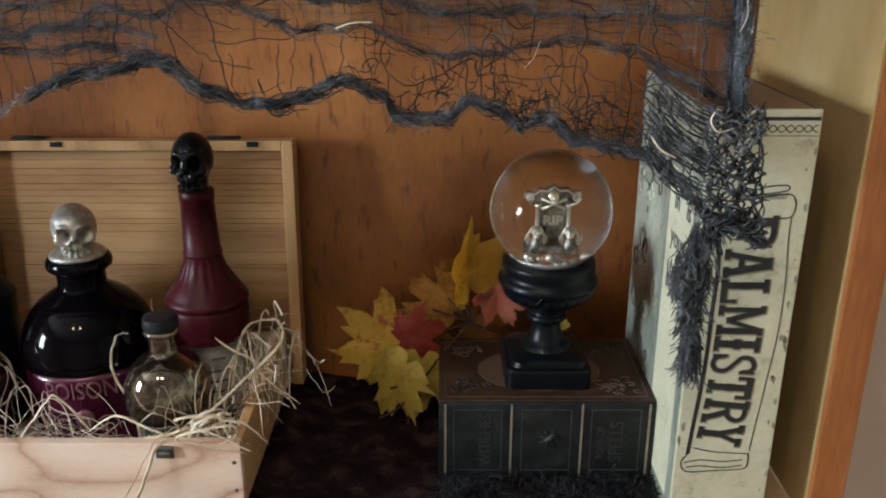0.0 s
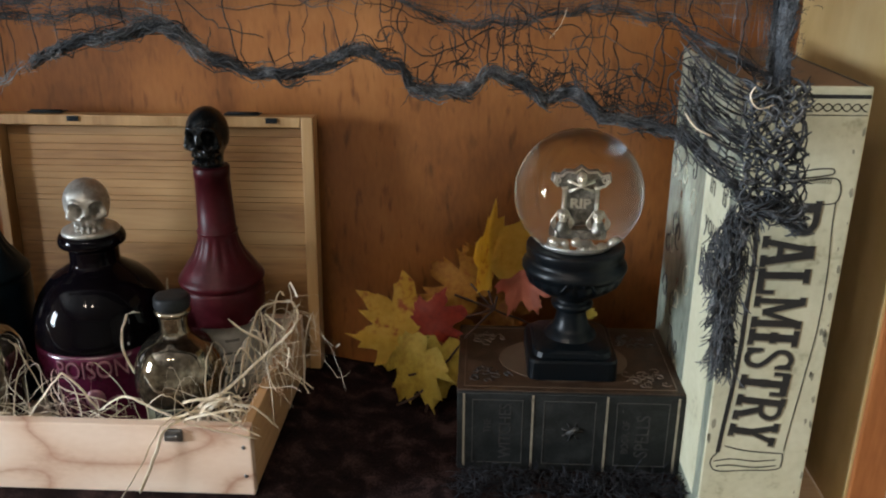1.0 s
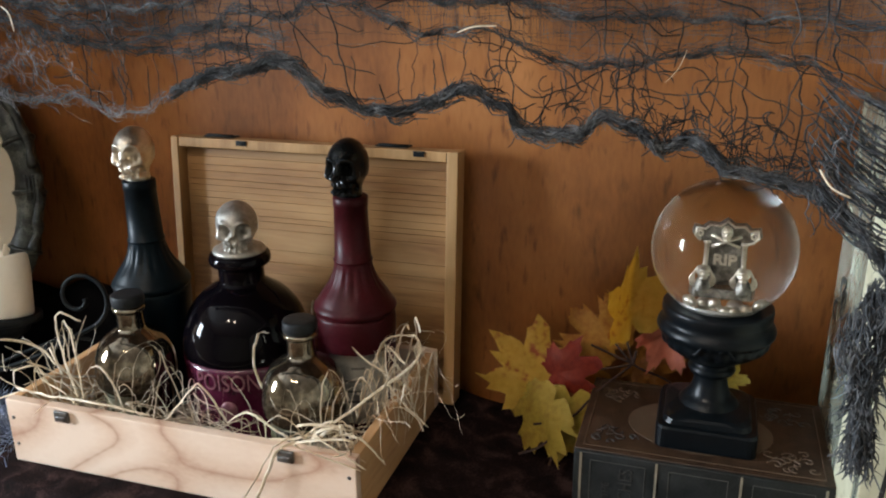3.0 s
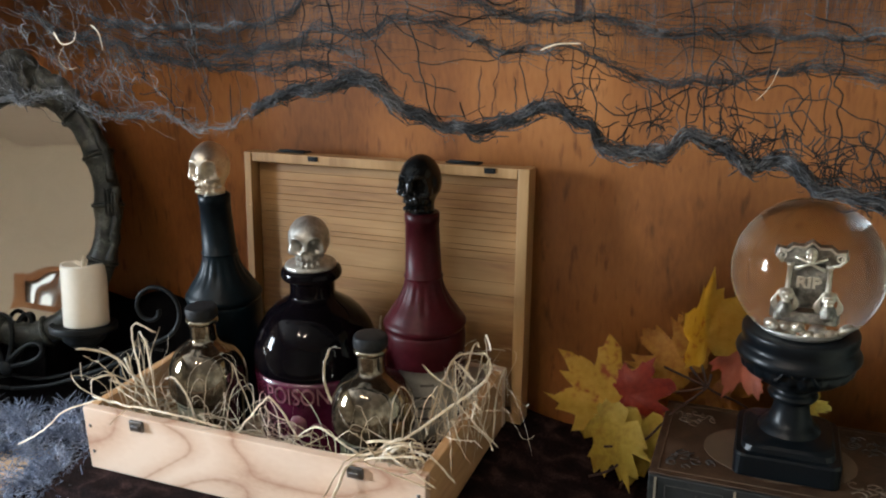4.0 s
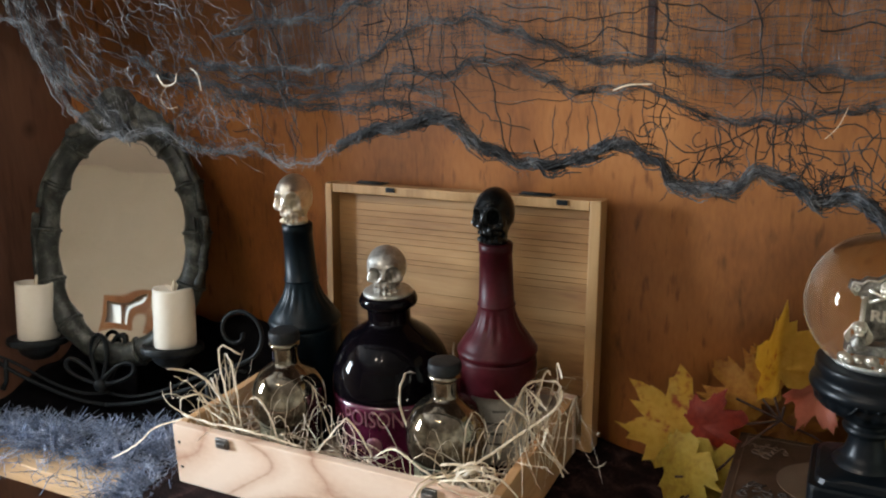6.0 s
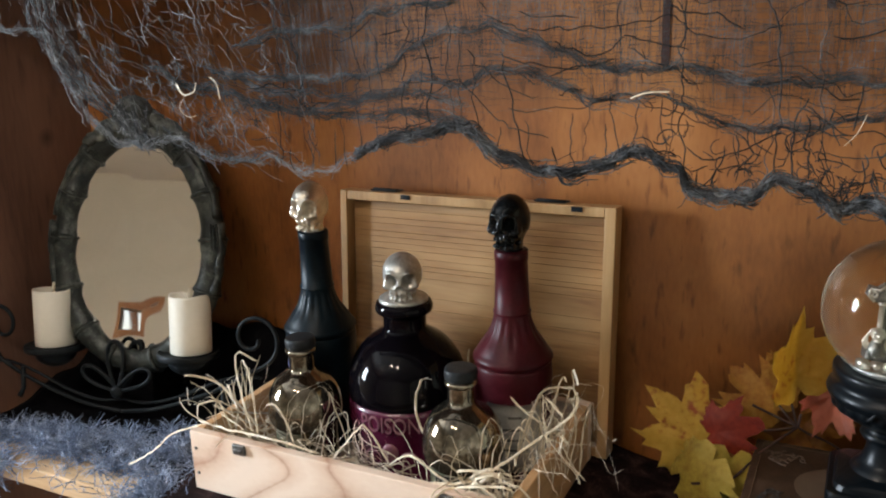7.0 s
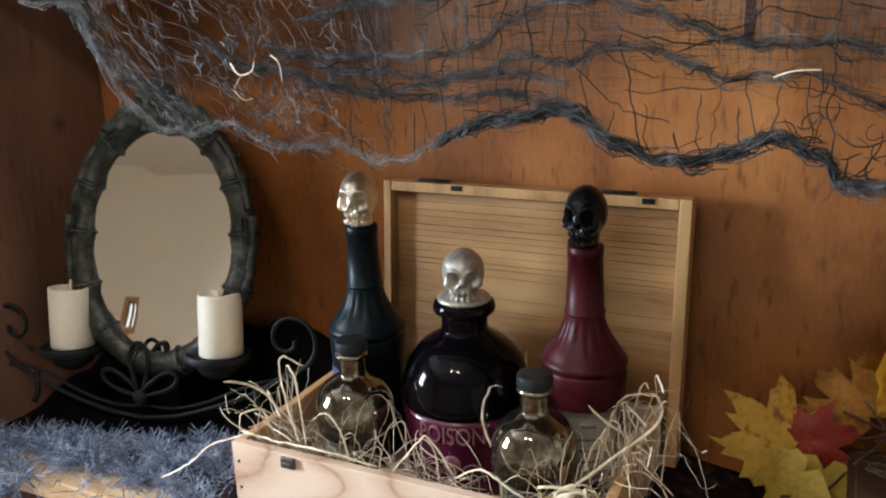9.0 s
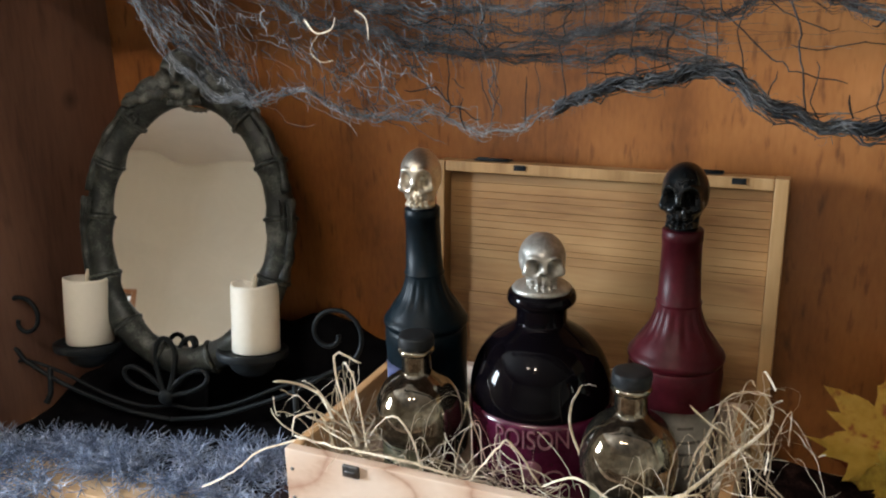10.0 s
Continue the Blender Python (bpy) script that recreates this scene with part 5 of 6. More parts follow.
def leaf_bmesh(size, curl, fold, seed):
    """Lobed leaf in the xy plane, tip along +y; curl rolls the edges, fold closes it on the midrib."""
    rg = random.Random(seed)
    out = [(a, r) for a, r in MAPLE] + [(180 - a, r) for a, r in reversed(MAPLE[1:-1])]
    jag = [1 + rg.uniform(-0.10, 0.10) for q in out]
    turn = [rg.uniform(-2.5, 2.5) for q in out]
    bm = bmesh.new()
    rows = []
    for k in (0.25, 0.5, 0.75, 1.0):
        row = []
        for (a, r), g, dt in zip(out, jag, turn):
            rr = r * k * size * (1 + (g - 1) * k)
            x, y = rr * math.cos(radians(a + dt * k)), rr * math.sin(radians(a + dt * k))
            rib = 0.035 * size * k * (0.5 - abs(math.sin(radians(a - 2) * 4.0)))
            z = curl * (x * x + 0.7 * y * y) / size + rib + 0.12 * size * k * noise.noise(Vector((x * 26, y * 26, seed)))
            ang = fold * (1 if x > 0 else -1)
            row.append(bm.verts.new((x * math.cos(ang), y, z + abs(x) * math.sin(abs(ang)))))
        rows.append(row)
    c = bm.verts.new((0, 0, 0))
    n = len(out)
    for i in range(n):
        bm.faces.new((c, rows[0][i], rows[0][(i + 1) % n]))
        for a, b in zip(rows, rows[1:]):
            bm.faces.new((a[i], b[i], b[(i + 1) % n], a[(i + 1) % n]))
    bmesh.ops.solidify(bm, geom=bm.faces[:], thickness=0.0004)
    return bm


def leaf_pose(at, tip, facing):
    """Leaf lying with its tip along one direction and its upper side towards another."""
    y = Vector(tip).normalized()
    z = Vector(facing)
    z = (z - y * z.dot(y)).normalized()
    m = Matrix((y.cross(z), y, z)).transposed().to_4x4()
    m.translation = Vector(at)
    return m


branch = thing("leaf_branch", "spray of yellow, gold and red autumn leaves", "leaf branch")
# colour, leaf base, tip direction, upper side, size, curl, fold
LEAVES = [("yellow", (-0.052, 0.735, 0.082), (-0.75, 0.05, 0.62), (0.10, -1, 0.25), 0.060, -0.5, 0.15), ("red", (-0.036, 0.735, 0.092), (0.92, 0.0, 0.36), (-0.25, -1, 0.35), 0.042, -0.6, 0.25),
          ("yellow", (0.023, 0.756, 0.146), (-0.10, -0.05, 1.0), (0.60, -0.80, 0.1), 0.064, 0.25, 0.50), ("amber", (0.006, 0.768, 0.110), (-0.70, -0.05, 0.60), (0.1, -1, 0.3), 0.050, -0.5, 0.1),
          ("gold", (0.030, 0.786, 0.110), (0.85, 0.0, 0.45), (0, -1, 0.1), 0.050, 0.4, 0.1), ("lime", (-0.038, 0.712, 0.072), (-0.58, -0.25, -0.80), (-0.45, -0.85, 0.35), 0.052, -0.7, 0.30),
          ("lime", (-0.022, 0.722, 0.070), (-0.12, -0.30, -0.95), (0.10, -1, 0.35), 0.054, -0.4, 0.10), ("pink", (0.054, 0.776, 0.126), (0.42, -0.10, -0.90), (-0.1, -1, 0.2), 0.040, 0.5, 0.25),
          ("lime", (0.104, 0.778, 0.086), (1.0, 0.0, 0.1), (0, -1, 0.2), 0.026, 0.3, 0.1), ("gold", (0.020, 0.790, 0.125), (0.25, 0.05, 0.95), (0, -1, 0), 0.040, 0.4, 0.1),
          ("amber", (-0.004, 0.768, 0.082), (-0.60, 0.0, -0.25), (0.1, -1, 0.2), 0.040, -0.4, 0.1), ("rust", (-0.058, 0.742, 0.074), (-0.25, -0.05, -0.95), (0.0, -1, 0.3), 0.040, -0.5, 0.15),
          ("gold", (0.034, 0.782, 0.092), (0.5, 0.0, -0.6), (0, -1, 0.2), 0.034, 0.3, 0.1)]
for k, (col, at, tip, face, size, curl, fold) in enumerate(LEAVES):
    part("leaf", leaf_bmesh(size, curl, fold, k), LEAF[col], branch, {"red": "deep red leaf", "pink": "coral leaf", "lime": "greenish yellow leaf", "rust": "rust-brown leaf"}.get(col, ""), m=leaf_pose(at, tip, face))
J = (0.028, 0.760, 0.098)
stems = [[(0.085, 0.79, 0.055), (0.055, 0.775, 0.080), J, (0.005, 0.765, 0.122)], [J, (0.016, 0.765, 0.135), (0.014, 0.768, 0.150)], [J, (0.0, 0.750, 0.094), (-0.03, 0.747, 0.092)],
         [J, (-0.010, 0.76, 0.112)], [(-0.02, 0.715, 0.060), (-0.040, 0.698, 0.040), (-0.060, 0.694, 0.030)], [(0.0, 0.73, 0.082), (-0.02, 0.715, 0.060), (-0.050, 0.705, 0.055)], [J, (0.0, 0.73, 0.082)],
         [J, (0.030, 0.758, 0.112)], [(-0.025, 0.71, 0.055), (-0.034, 0.699, 0.020)]]
for s in stems:
    part("twig", tube([(smooth_profile(s, 5), 0.0011)], 6), STEM, branch)

# ---------------------------------------------------------------- oval mirror in a bone-like frame
R3 = Matrix(((0.968, -0.242, 0), (0.2507, 0.934, 0), (0, 0, 1)))
yaw = math.degrees(math.atan(0.259))
mirror = thing("mirror", "oval mirror in a dark bone frame, leaning back", "mirror", pose(-0.695, 0.7235, 0.205) @ pose(0, 0, 0, 0, 0, yaw) @ pose(0, 0, 0, -15.2, 0, 0))
MA, MB = 0.0885, 0.1265


def oval(a, b, t):
    return Vector((a * math.cos(t), 0, b * math.sin(t)))


bm = bmesh.new()
front = [bm.verts.new(oval(MA - 0.006, MB - 0.006, 2 * math.pi * i / 72) + Vector((0, -0.001, 0))) for i in range(72)]
back = [bm.verts.new(v.co + Vector((0, 0.004, 0))) for v in front]
bm.faces.new(front)
bm.faces.new(back[::-1])
for i in range(72):
    bm.faces.new((front[i], back[i], back[(i + 1) % 72], front[(i + 1) % 72]))
bmesh.ops.recalc_face_normals(bm, faces=bm.faces[:])
part("mirror_glass", bm, MIRROR, mirror, "slightly wavy silvered glass", smooth=False)
joints = [math.radians(d) for d in (28, 52, 4, -22, 128, 152, 176, 202, -48, -74, -106, -132)]
order = sorted(j % (2 * math.pi) for j in joints)
for k, t0 in enumerate(order):
    t1 = order[(k + 1) % len(order)] + (2 * math.pi if k == len(order) - 1 else 0)
    n = 16
    pts, rad = [], []
    for i in range(n + 1):
        u = i / n
        t = t0 + 0.012 + (t1 - t0 - 0.024) * u
        pts.append(oval(MA + 0.008, MB + 0.008, t) + Vector((0, 0.0012 * math.sin(9 * t), 0)))
        rad.append(0.0136 + 0.0026 * (abs(2 * u - 1) ** 2.5) + 0.0012 * noise.noise(Vector((t * 5, k, 1.0))))
    bm = tube([(pts, rad)], 16)
    for v in bm.verts:
        v.co.y *= 0.8
        v.co += v.normal * 0.0008 * noise.noise(v.co * 120)
    part("bone_segment", bm, FRAME_GREY, mirror)
    c, d = oval(MA + 0.008, MB + 0.008, t0), (oval(MA + 0.008, MB + 0.008, t0 + 0.01) - oval(MA + 0.008, MB + 0.008, t0 - 0.01)).normalized()
    out = d.cross(Vector((0, 1, 0)))
    ring = [c + 0.0155 * (math.cos(a) * out + 0.8 * math.sin(a) * Vector((0, 1, 0))) for a in (2 * math.pi * q / 24 for q in range(24))]
    part("collar", tube([(ring, 0.0026)], 7, closed=True), FRAME_GREY, mirror)
# twisting sinews and carved scrolls on the frame
for k, (t0, t1, off) in enumerate(((0.25, 0.95, 0.019), (2.2, 2.9, 0.019), (-0.35, 0.2, 0.020), (2.95, 3.5, 0.020), (1.0, 1.3, 0.012), (1.85, 2.15, 0.012))):
    pts = [oval(MA + off, MB + off, t0 + (t1 - t0) * i / 20) + Vector((0, -0.006 - 0.002 * math.sin(i * 0.9), 0)) for i in range(21)]
    part("sinew", tube([(pts, [0.0035 + 0.0025 * abs(math.cos(i * 0.5)) for i in range(21)])], 8), FRAME_GREY, mirror)
for sx in (-1, 1):
    c = oval(MA + 0.004, MB + 0.004, math.pi / 2 - sx * 0.62)
    pts = [c + Vector((0.0075 * (1 - i / 26) * math.cos(i * 0.5), -0.013, 0.0075 * (1 - i / 26) * math.sin(i * 0.5))) for i in range(24)]
    part("scroll_carving", tube([(pts, 0.0013)], 6), FRAME_GREY, mirror)
    # bony fingers laid along the sides
    for f in range(4):
        t0 = 0.22 if sx > 0 else math.pi - 0.22
        pts = [oval(MA + 0.012 + 0.0035 * f, MB + 0.012, t0 - sx * (0.02 + 0.032 * i + 0.012 * f)) + Vector((0, -0.0135 + 0.001 * f, 0)) for i in range(7)]
        part("finger", tube([(pts, [0.0014, 0.0010, 0.0015, 0.0009, 0.0013, 0.0008, 0.0005])], 7), FRAME_GREY, mirror, m=None)
part("crest_skull", skull_bmesh(0.046, 0.056, 0.046), CREST_GREY, mirror, "carved skull on the crest", m=pose(0, -0.004, MB - 0.006, 14, 0, 0))
for sx in (-1, 1):
    pts = [Vector((sx * (0.014 + 0.05 * i / 10), -0.004, MB + 0.020 - 0.022 * (i / 10) ** 1.6 + 0.003 * math.sin(i * 1.4))) for i in range(11)]
    part("crest_wing", tube([(pts, [0.012 - 0.0006 * i for i in range(11)])], 10), CREST_GREY, mirror)
    pts = [Vector((sx * (0.018 + 0.045 * i / 10), -0.012, MB + 0.006 - 0.010 * (i / 10) + 0.002 * math.sin(i * 2.0))) for i in range(11)]
    part("crest_bone", tube([(pts, [0.0045 + 0.002 * abs(math.sin(i)) for i in range(11)])], 8), CREST_GREY, mirror)
part("stand", box(-0.016, 0.016, 0.010, 0.016, -0.190, -0.10, 0.002), BLACK_FELT, mirror)

# ---------------------------------------------------------------- iron candle holder and candles
HM = pose(-0.699, 0.6668, -0.003) @ pose(0, 0, 0, 0, 0, math.degrees(math.atan(0.24))) @ pose(0, 0, 0, -9.0, 0, 0)
holder = thing("candle_holder", "black wrought iron holder with scrolls and loops", "candle holder", HM)


def spiral(cx, cz, r0, r1, a0, a1, n=30):
    return [(cx + (r0 + (r1 - r0) * i / n) * math.cos(a0 + (a1 - a0) * i / n), 0, cz + (r0 + (r1 - r0) * i / n) * math.sin(a0 + (a1 - a0) * i / n)) for i in range(n + 1)]


for sx in (-1, 1):
    arc = [(0.0, 0.0, 0.020), (sx * 0.045, 0, 0.026), (sx * 0.09, 0, 0.040), (sx * 0.13, 0, 0.056), (sx * 0.165, 0, 0.076)]
    sp = [(sx * x, y, z) for x, y, z in spiral(0.171, 0.116, 0.034, 0.006, -1.25, 6.2, 44)]
    if sx < 0:
        sp = [(x * 0.93, y, z) for x, y, z in sp]
    part("lower_rail", tube([(smooth_profile(arc, 6)[:-1] + [Vector(p) for p in sp], 0.0024)], 8), IRON, holder)
    arc2 = [(0.0, 0.004, 0.034), (sx * 0.03, 0.004, 0.031), (sx * 0.07, 0.004, 0.040), (sx * 0.12, 0.004, 0.061), (sx * 0.155, 0.004, 0.071), (sx * 0.178, 0.004, 0.070)]
    part("upper_rail", tube([(smooth_profile(arc2, 6), 0.0019)], 8), IRON, holder)
    part("post", tube([([(sx * 0.132, 0, 0.066), (sx * 0.133, 0, 0.040), (sx * 0.136, -0.004, 0.030)], [0.003, 0.003, 0.0036])], 8), IRON, holder)
    dish = lathe(smooth_profile([(0.006, 0.062), (0.012, 0.064), (0.021, 0.071), (0.024, 0.080)], 4) + smooth_profile([(0.031, 0.0805), (0.0345, 0.082), (0.0348, 0.0885), (0.033, 0.0895)], 3) + [(0.031, 0.0875), (0.002, 0.0875)], 44)
    part("cup", dish, IRON, holder, "round black candle cup", m=pose(sx * 0.088, 0.004, 0.0075))
# looped flower ornament
for k, (a, ln, wd) in enumerate(((90, 0.058, 0.014), (68, 0.060, 0.011), (152, 0.050, 0.012), (28, 0.050, 0.012))):
    pts = []
    for i in range(29):
        t = 2 * math.pi * i / 28
        u, w = ln * 0.5 * (1 - math.cos(t)), wd * math.sin(t) * (0.35 + 0.65 * (1 - math.cos(t)) / 2)
        ca, sa = math.cos(radians(a)), math.sin(radians(a))
        pts.append((u * ca - w * sa, -0.007 + (0.012 if k == 1 else 0), 0.048 + u * sa + w * ca))
    part("loop", tube([(pts, 0.0025)], 8), IRON, holder)
bm = bmesh.new()
bmesh.ops.create_uvsphere(bm, u_segments=20, v_segments=12, radius=0.008)
for v in bm.verts:
    v.co.y *= 0.6
part("boss", bm, IRON, holder, m=pose(0.0, -0.008, 0.046))


def candle(cx, seed):
    c = thing("candle", "ivory pillar candle with a short wick in an iron cup", "candle", HM @ pose(cx, 0.004, 0.0957), group="candles in the iron holder")
    rows = []
    bm = bmesh.new()
    seg = 56
    prof = [(0.0227, 0.0), (0.0234, 0.0012), (0.0234, 0.032), (0.0234, 0.0645), (0.0228, 0.0672), (0.0206, 0.0662), (0.0165, 0.0615), (0.006, 0.0595)]
    for r, z in prof:
        row = []
        for i in range(seg):
            a = 2 * math.pi * i / seg
            rim = 0.0024 * math.sin(a * 2 + seed) + 0.0012 * math.sin(a * 5 + seed * 2)
            row.append(bm.verts.new((r * math.cos(a), r * math.sin(a), z + (0.35 * rim if z > 0.064 else 0))))
        rows.append(row)
    for a, b in zip(rows, rows[1:]):
        for i in range(seg):
            bm.faces.new((a[i], a[(i + 1) % seg], b[(i + 1) % seg], b[i]))
    bm.faces.new(rows[0][::-1])
    bm.faces.new(rows[-1])
    bmesh.ops.recalc_face_normals(bm, faces=bm.faces[:])
    part("body", bm, WAX, c)
    part("wick", tube([([(0, 0, 0.060), (0.0004, 0, 0.068), (0.0012, 0, 0.0755)], [0.0022, 0.0026, 0.0012])], 8), WICK, c)
    return c


candle(-0.087, 0.4)
candle(0.092, 2.1)

# ---------------------------------------------------------------- creepy gauze netting, hung across the opening
NY = 0.540
EDGE = [(-0.640, 0.470), (-0.616, 0.457), (-0.566, 0.448), (-0.550, 0.411), (-0.510, 0.368), (-0.468, 0.358), (-0.431, 0.366), (-0.404, 0.353), (-0.36, 0.354), (-0.34, 0.354), (-0.301, 0.344), (-0.268, 0.358), (-0.239, 0.372),
        (-0.203, 0.377), (-0.176, 0.383), (-0.158, 0.370), (-0.134, 0.357), (-0.107, 0.357), (-0.086, 0.362), (-0.065, 0.370), (-0.039, 0.359), (-0.030, 0.348), (0.004, 0.347), (0.018, 0.356), (0.034, 0.351), (0.050, 0.339),
        (0.068, 0.345), (0.094, 0.330), (0.126, 0.323), (0.150, 0.308), (0.172, 0.285), (0.205, 0.275)]
ROPE_B = [(-0.306, 0.391), (-0.23, 0.404), (-0.215, 0.411), (-0.181, 0.408), (-0.159, 0.418), (-0.134, 0.417), (-0.108, 0.409), (-0.087, 0.399), (-0.048, 0.404), (-0.020, 0.389), (0.027, 0.386), (0.062, 0.394), (0.118, 0.388), (0.19, 0.350)]
ROPE_A = [(-0.40, 0.420), (-0.333, 0.413), (-0.252, 0.416), (-0.214, 0.435), (-0.172, 0.444), (-0.139, 0.441), (-0.108, 0.428), (-0.072, 0.418), (-0.034, 0.420), (-0.006, 0.413), (0.051, 0.410), (0.12, 0.41), (0.19, 0.40)]
ROPE_D = [(-0.455, 0.425), (-0.425, 0.411), (-0.387, 0.404), (-0.36, 0.397), (-0.325, 0.391), (-0.264, 0.388), (-0.211, 0.391), (-0.176, 0.384)]
ROPE_E = [(-0.37, 0.436), (-0.34, 0.443), (-0.282, 0.447), (-0.229, 0.458), (-0.18, 0.462)]
TOP = 0.575
rng = random.Random(31)


def curve_z(curve, x):
    for (x0, z0), (x1, z1) in zip(curve, curve[1:]):
        if x0 <= x <= x1:
            return z0 + (z1 - z0) * (x - x0) / (x1 - x0)
    return None


def depth(x, z):
    d = NY + 0.008 * noise.noise(Vector((x * 6, z * 6, 2))) + 0.004 * noise.noise(Vector((x * 30, z * 30, 2)))
    if x > 0.13:
        d -= 0.018 * min(1, (x - 0.13) / 0.03)
    return d


def wiggle(x, z, k, amp):
    return Vector((amp * noise.noise(Vector((x * 60 + k * 7.3, z * 60, k))), 0.6 * amp * noise.noise(Vector((x * 60, z * 60 + k * 3.1, k + 9))), amp * noise.noise(Vector((x * 60, z * 60, k * 1.7 + 20)))))


def fine_path(curve, step=0.003):
    """The curve resampled at even steps, with small kinks."""
    P = smooth_profile(curve, 12)
    out, left = [P[0]], 0.0
    for a, b in zip(P, P[1:]):
        left += (b - a).length
        if left >= step:
            k = noise.noise(Vector((b.x * 55, b.y * 55, 3.0))) * 0.0055
            out.append(Vector((b.x, b.y + k)))
            left = 0.0
    return out


def rope(curve, core, spread, rad, fibres=14, fuzz=10):
    """A matted bundle: a lumpy twisted core, loose fibres lying along it and fine fuzz standing off."""
    out = []
    P = fine_path(curve)
    n = len(P)

    def lump(p):
        return 0.45 + 1.3 * abs(noise.noise(Vector((p.x * 17, p.y * 17, 5)))) + 0.3 * noise.noise(Vector((p.x * 50, p.y * 50, 7)))

    def base(p):
        return Vector((p.x, depth(p.x, p.y), p.y))
    for k in range(core):
        ph, sp = 6.28 * k / core, spread * rng.uniform(0.35, 0.7)
        run = []
        for i, p in enumerate(P):
            ph += rng.gauss(0.16, 0.12)
            run.append(base(p) + Vector((0, sp * 0.8 * math.sin(ph), sp * math.cos(ph))) * lump(p) + wiggle(p.x * 1.5, p.y * 1.5, k, 0.0030))
        out.append((run, rad * rng.uniform(0.7, 1.3)))
    length = sum((b - a).length for a, b in zip(P, P[1:]))
    for k in range(int(length * 100 * fibres)):
        i = int(rng.random() * (n - 4))
        lp = lump(P[i])
        o = Vector((0, rng.gauss(0, spread * 0.55), rng.gauss(0, spread * 0.6))) * lp
        drift = Vector((0, rng.gauss(0, 0.0003), rng.gauss(0, 0.0003)))
        run = []
        for s_ in range(int(rng.uniform(4, 12))):
            if i + s_ >= n:
                break
            drift = drift + Vector((0, rng.gauss(0, 0.0003), rng.gauss(0, 0.0003))) - o * 0.06
            o = o + drift
            run.append(base(P[i + s_]) + o + wiggle(P[i + s_].x * 2, P[i + s_].y * 2, k % 7, 0.0042))
        if len(run) > 2:
            out.append((run, rad * rng.uniform(0.3, 0.7)))
    for k in range(int(length * 100 * fuzz)):
        p = P[int(rng.random() * n)]
        q = base(p) + Vector((rng.gauss(0, 0.002), rng.gauss(0, spread * 0.7), rng.gauss(0, spread * 0.8)))
        dr = Vector((rng.gauss(0, 1), rng.gauss(0, 0.6), rng.gauss(0, 0.8))).normalized()
        run = []
        for s_ in range(int(rng.uniform(4, 8))):
            run.append(q.copy())
            dr = (dr + Vector((rng.gauss(0, 0.55), rng.gauss(0, 0.4), rng.gauss(0, 0.55)))).normalized()
            q = q + dr * 0.0013
        out.append((run, rng.uniform(0.00010, 0.00020)))
    return out


net = thing("gauze_netting", "torn slate-grey gauze netting hung across the cabinet", "netting", kind="stuff")
yarn_mesh("torn_edge", rope(EDGE[:12], 1, 0.0009, 0.00045, 4, 9), LIT_YARN, net)
yarn_mesh("torn_edge", rope(EDGE[11:], 5, 0.0026, 0.00075, 22, 26), NET_YARN, net)
yarn_mesh("gathered_rope", rope(ROPE_B, 2, 0.0013, 0.00042, 6, 8), NET_YARN, net)
yarn_mesh("gathered_rope", rope(ROPE_A, 2, 0.0013, 0.00042, 6, 8), NET_YARN, net)
yarn_mesh("gathered_rope", rope(ROPE_D, 3, 0.0042, 0.00040, 10, 16), NET_YARN, net)
yarn_mesh("gathered_rope", rope([(x, z + 0.012) for x, z in ROPE_D[2:]], 2, 0.0026, 0.00036, 6, 9), NET_YARN, net)
yarn_mesh("gathered_rope", rope(ROPE_E, 2, 0.0012, 0.00045, 6, 6), NET_YARN, net)

threads = []


def cell(x, z, k):
    """Slack of the net: the threads bow and kink."""
    return wiggle(x * 0.5, z * 0.5, k, 0.0085) + wiggle(x * 1.6, z * 1.6, k + 5, 0.0040)


# upright threads
x, k = -0.33, 0
while x < 0.16:
    z0 = curve_z(EDGE, x)
    z, run = z0, []
    lean = rng.gauss(0.0, 0.16)
    stop = TOP if rng.random() < 0.42 else z0 + rng.uniform(0.015, 0.07)
    rad = rng.uniform(0.00030, 0.00062)
    while z < stop:
        px = x - lean * (z - z0) * 0.4
        run.append(Vector((px, depth(px, z), z)) + cell(px, z, k))
        z += 0.004
        if rng.random() < 0.016 and len(run) > 3:
            threads.append((run, rad))
            run = []
            z += rng.uniform(0.006, 0.03)
    if len(run) > 2:
        threads.append((run, rad))
    x += rng.uniform(0.007, 0.017) if x < -0.07 else rng.uniform(0.005, 0.011)
    k += 1
# cross threads between edge and top
lev = 0.06
while lev < 1.0:
    x, run, gap = -0.36, [], 0
    while x < 0.17:
        z0 = curve_z(EDGE, x)
        zb = z0 + (TOP - z0) * lev + 0.009 * noise.noise(Vector((x * 8, lev * 11, 3)))
        if gap > 0:
            gap -= 1
        else:
            run.append(Vector((x, depth(x, zb), zb)) + cell(x, zb, 50 + lev * 40))
        if rng.random() < (0.045 if x > -0.07 else 0.11) and len(run) > 3:
            threads.append((run, rng.uniform(0.00028, 0.00058)))
            run = []
            gap = int(rng.uniform(2, 9 if x > -0.07 else 26))
        x += 0.004
    if len(run) > 2:
        threads.append((run, 0.0004))
    lev += rng.uniform(0.030, 0.060)
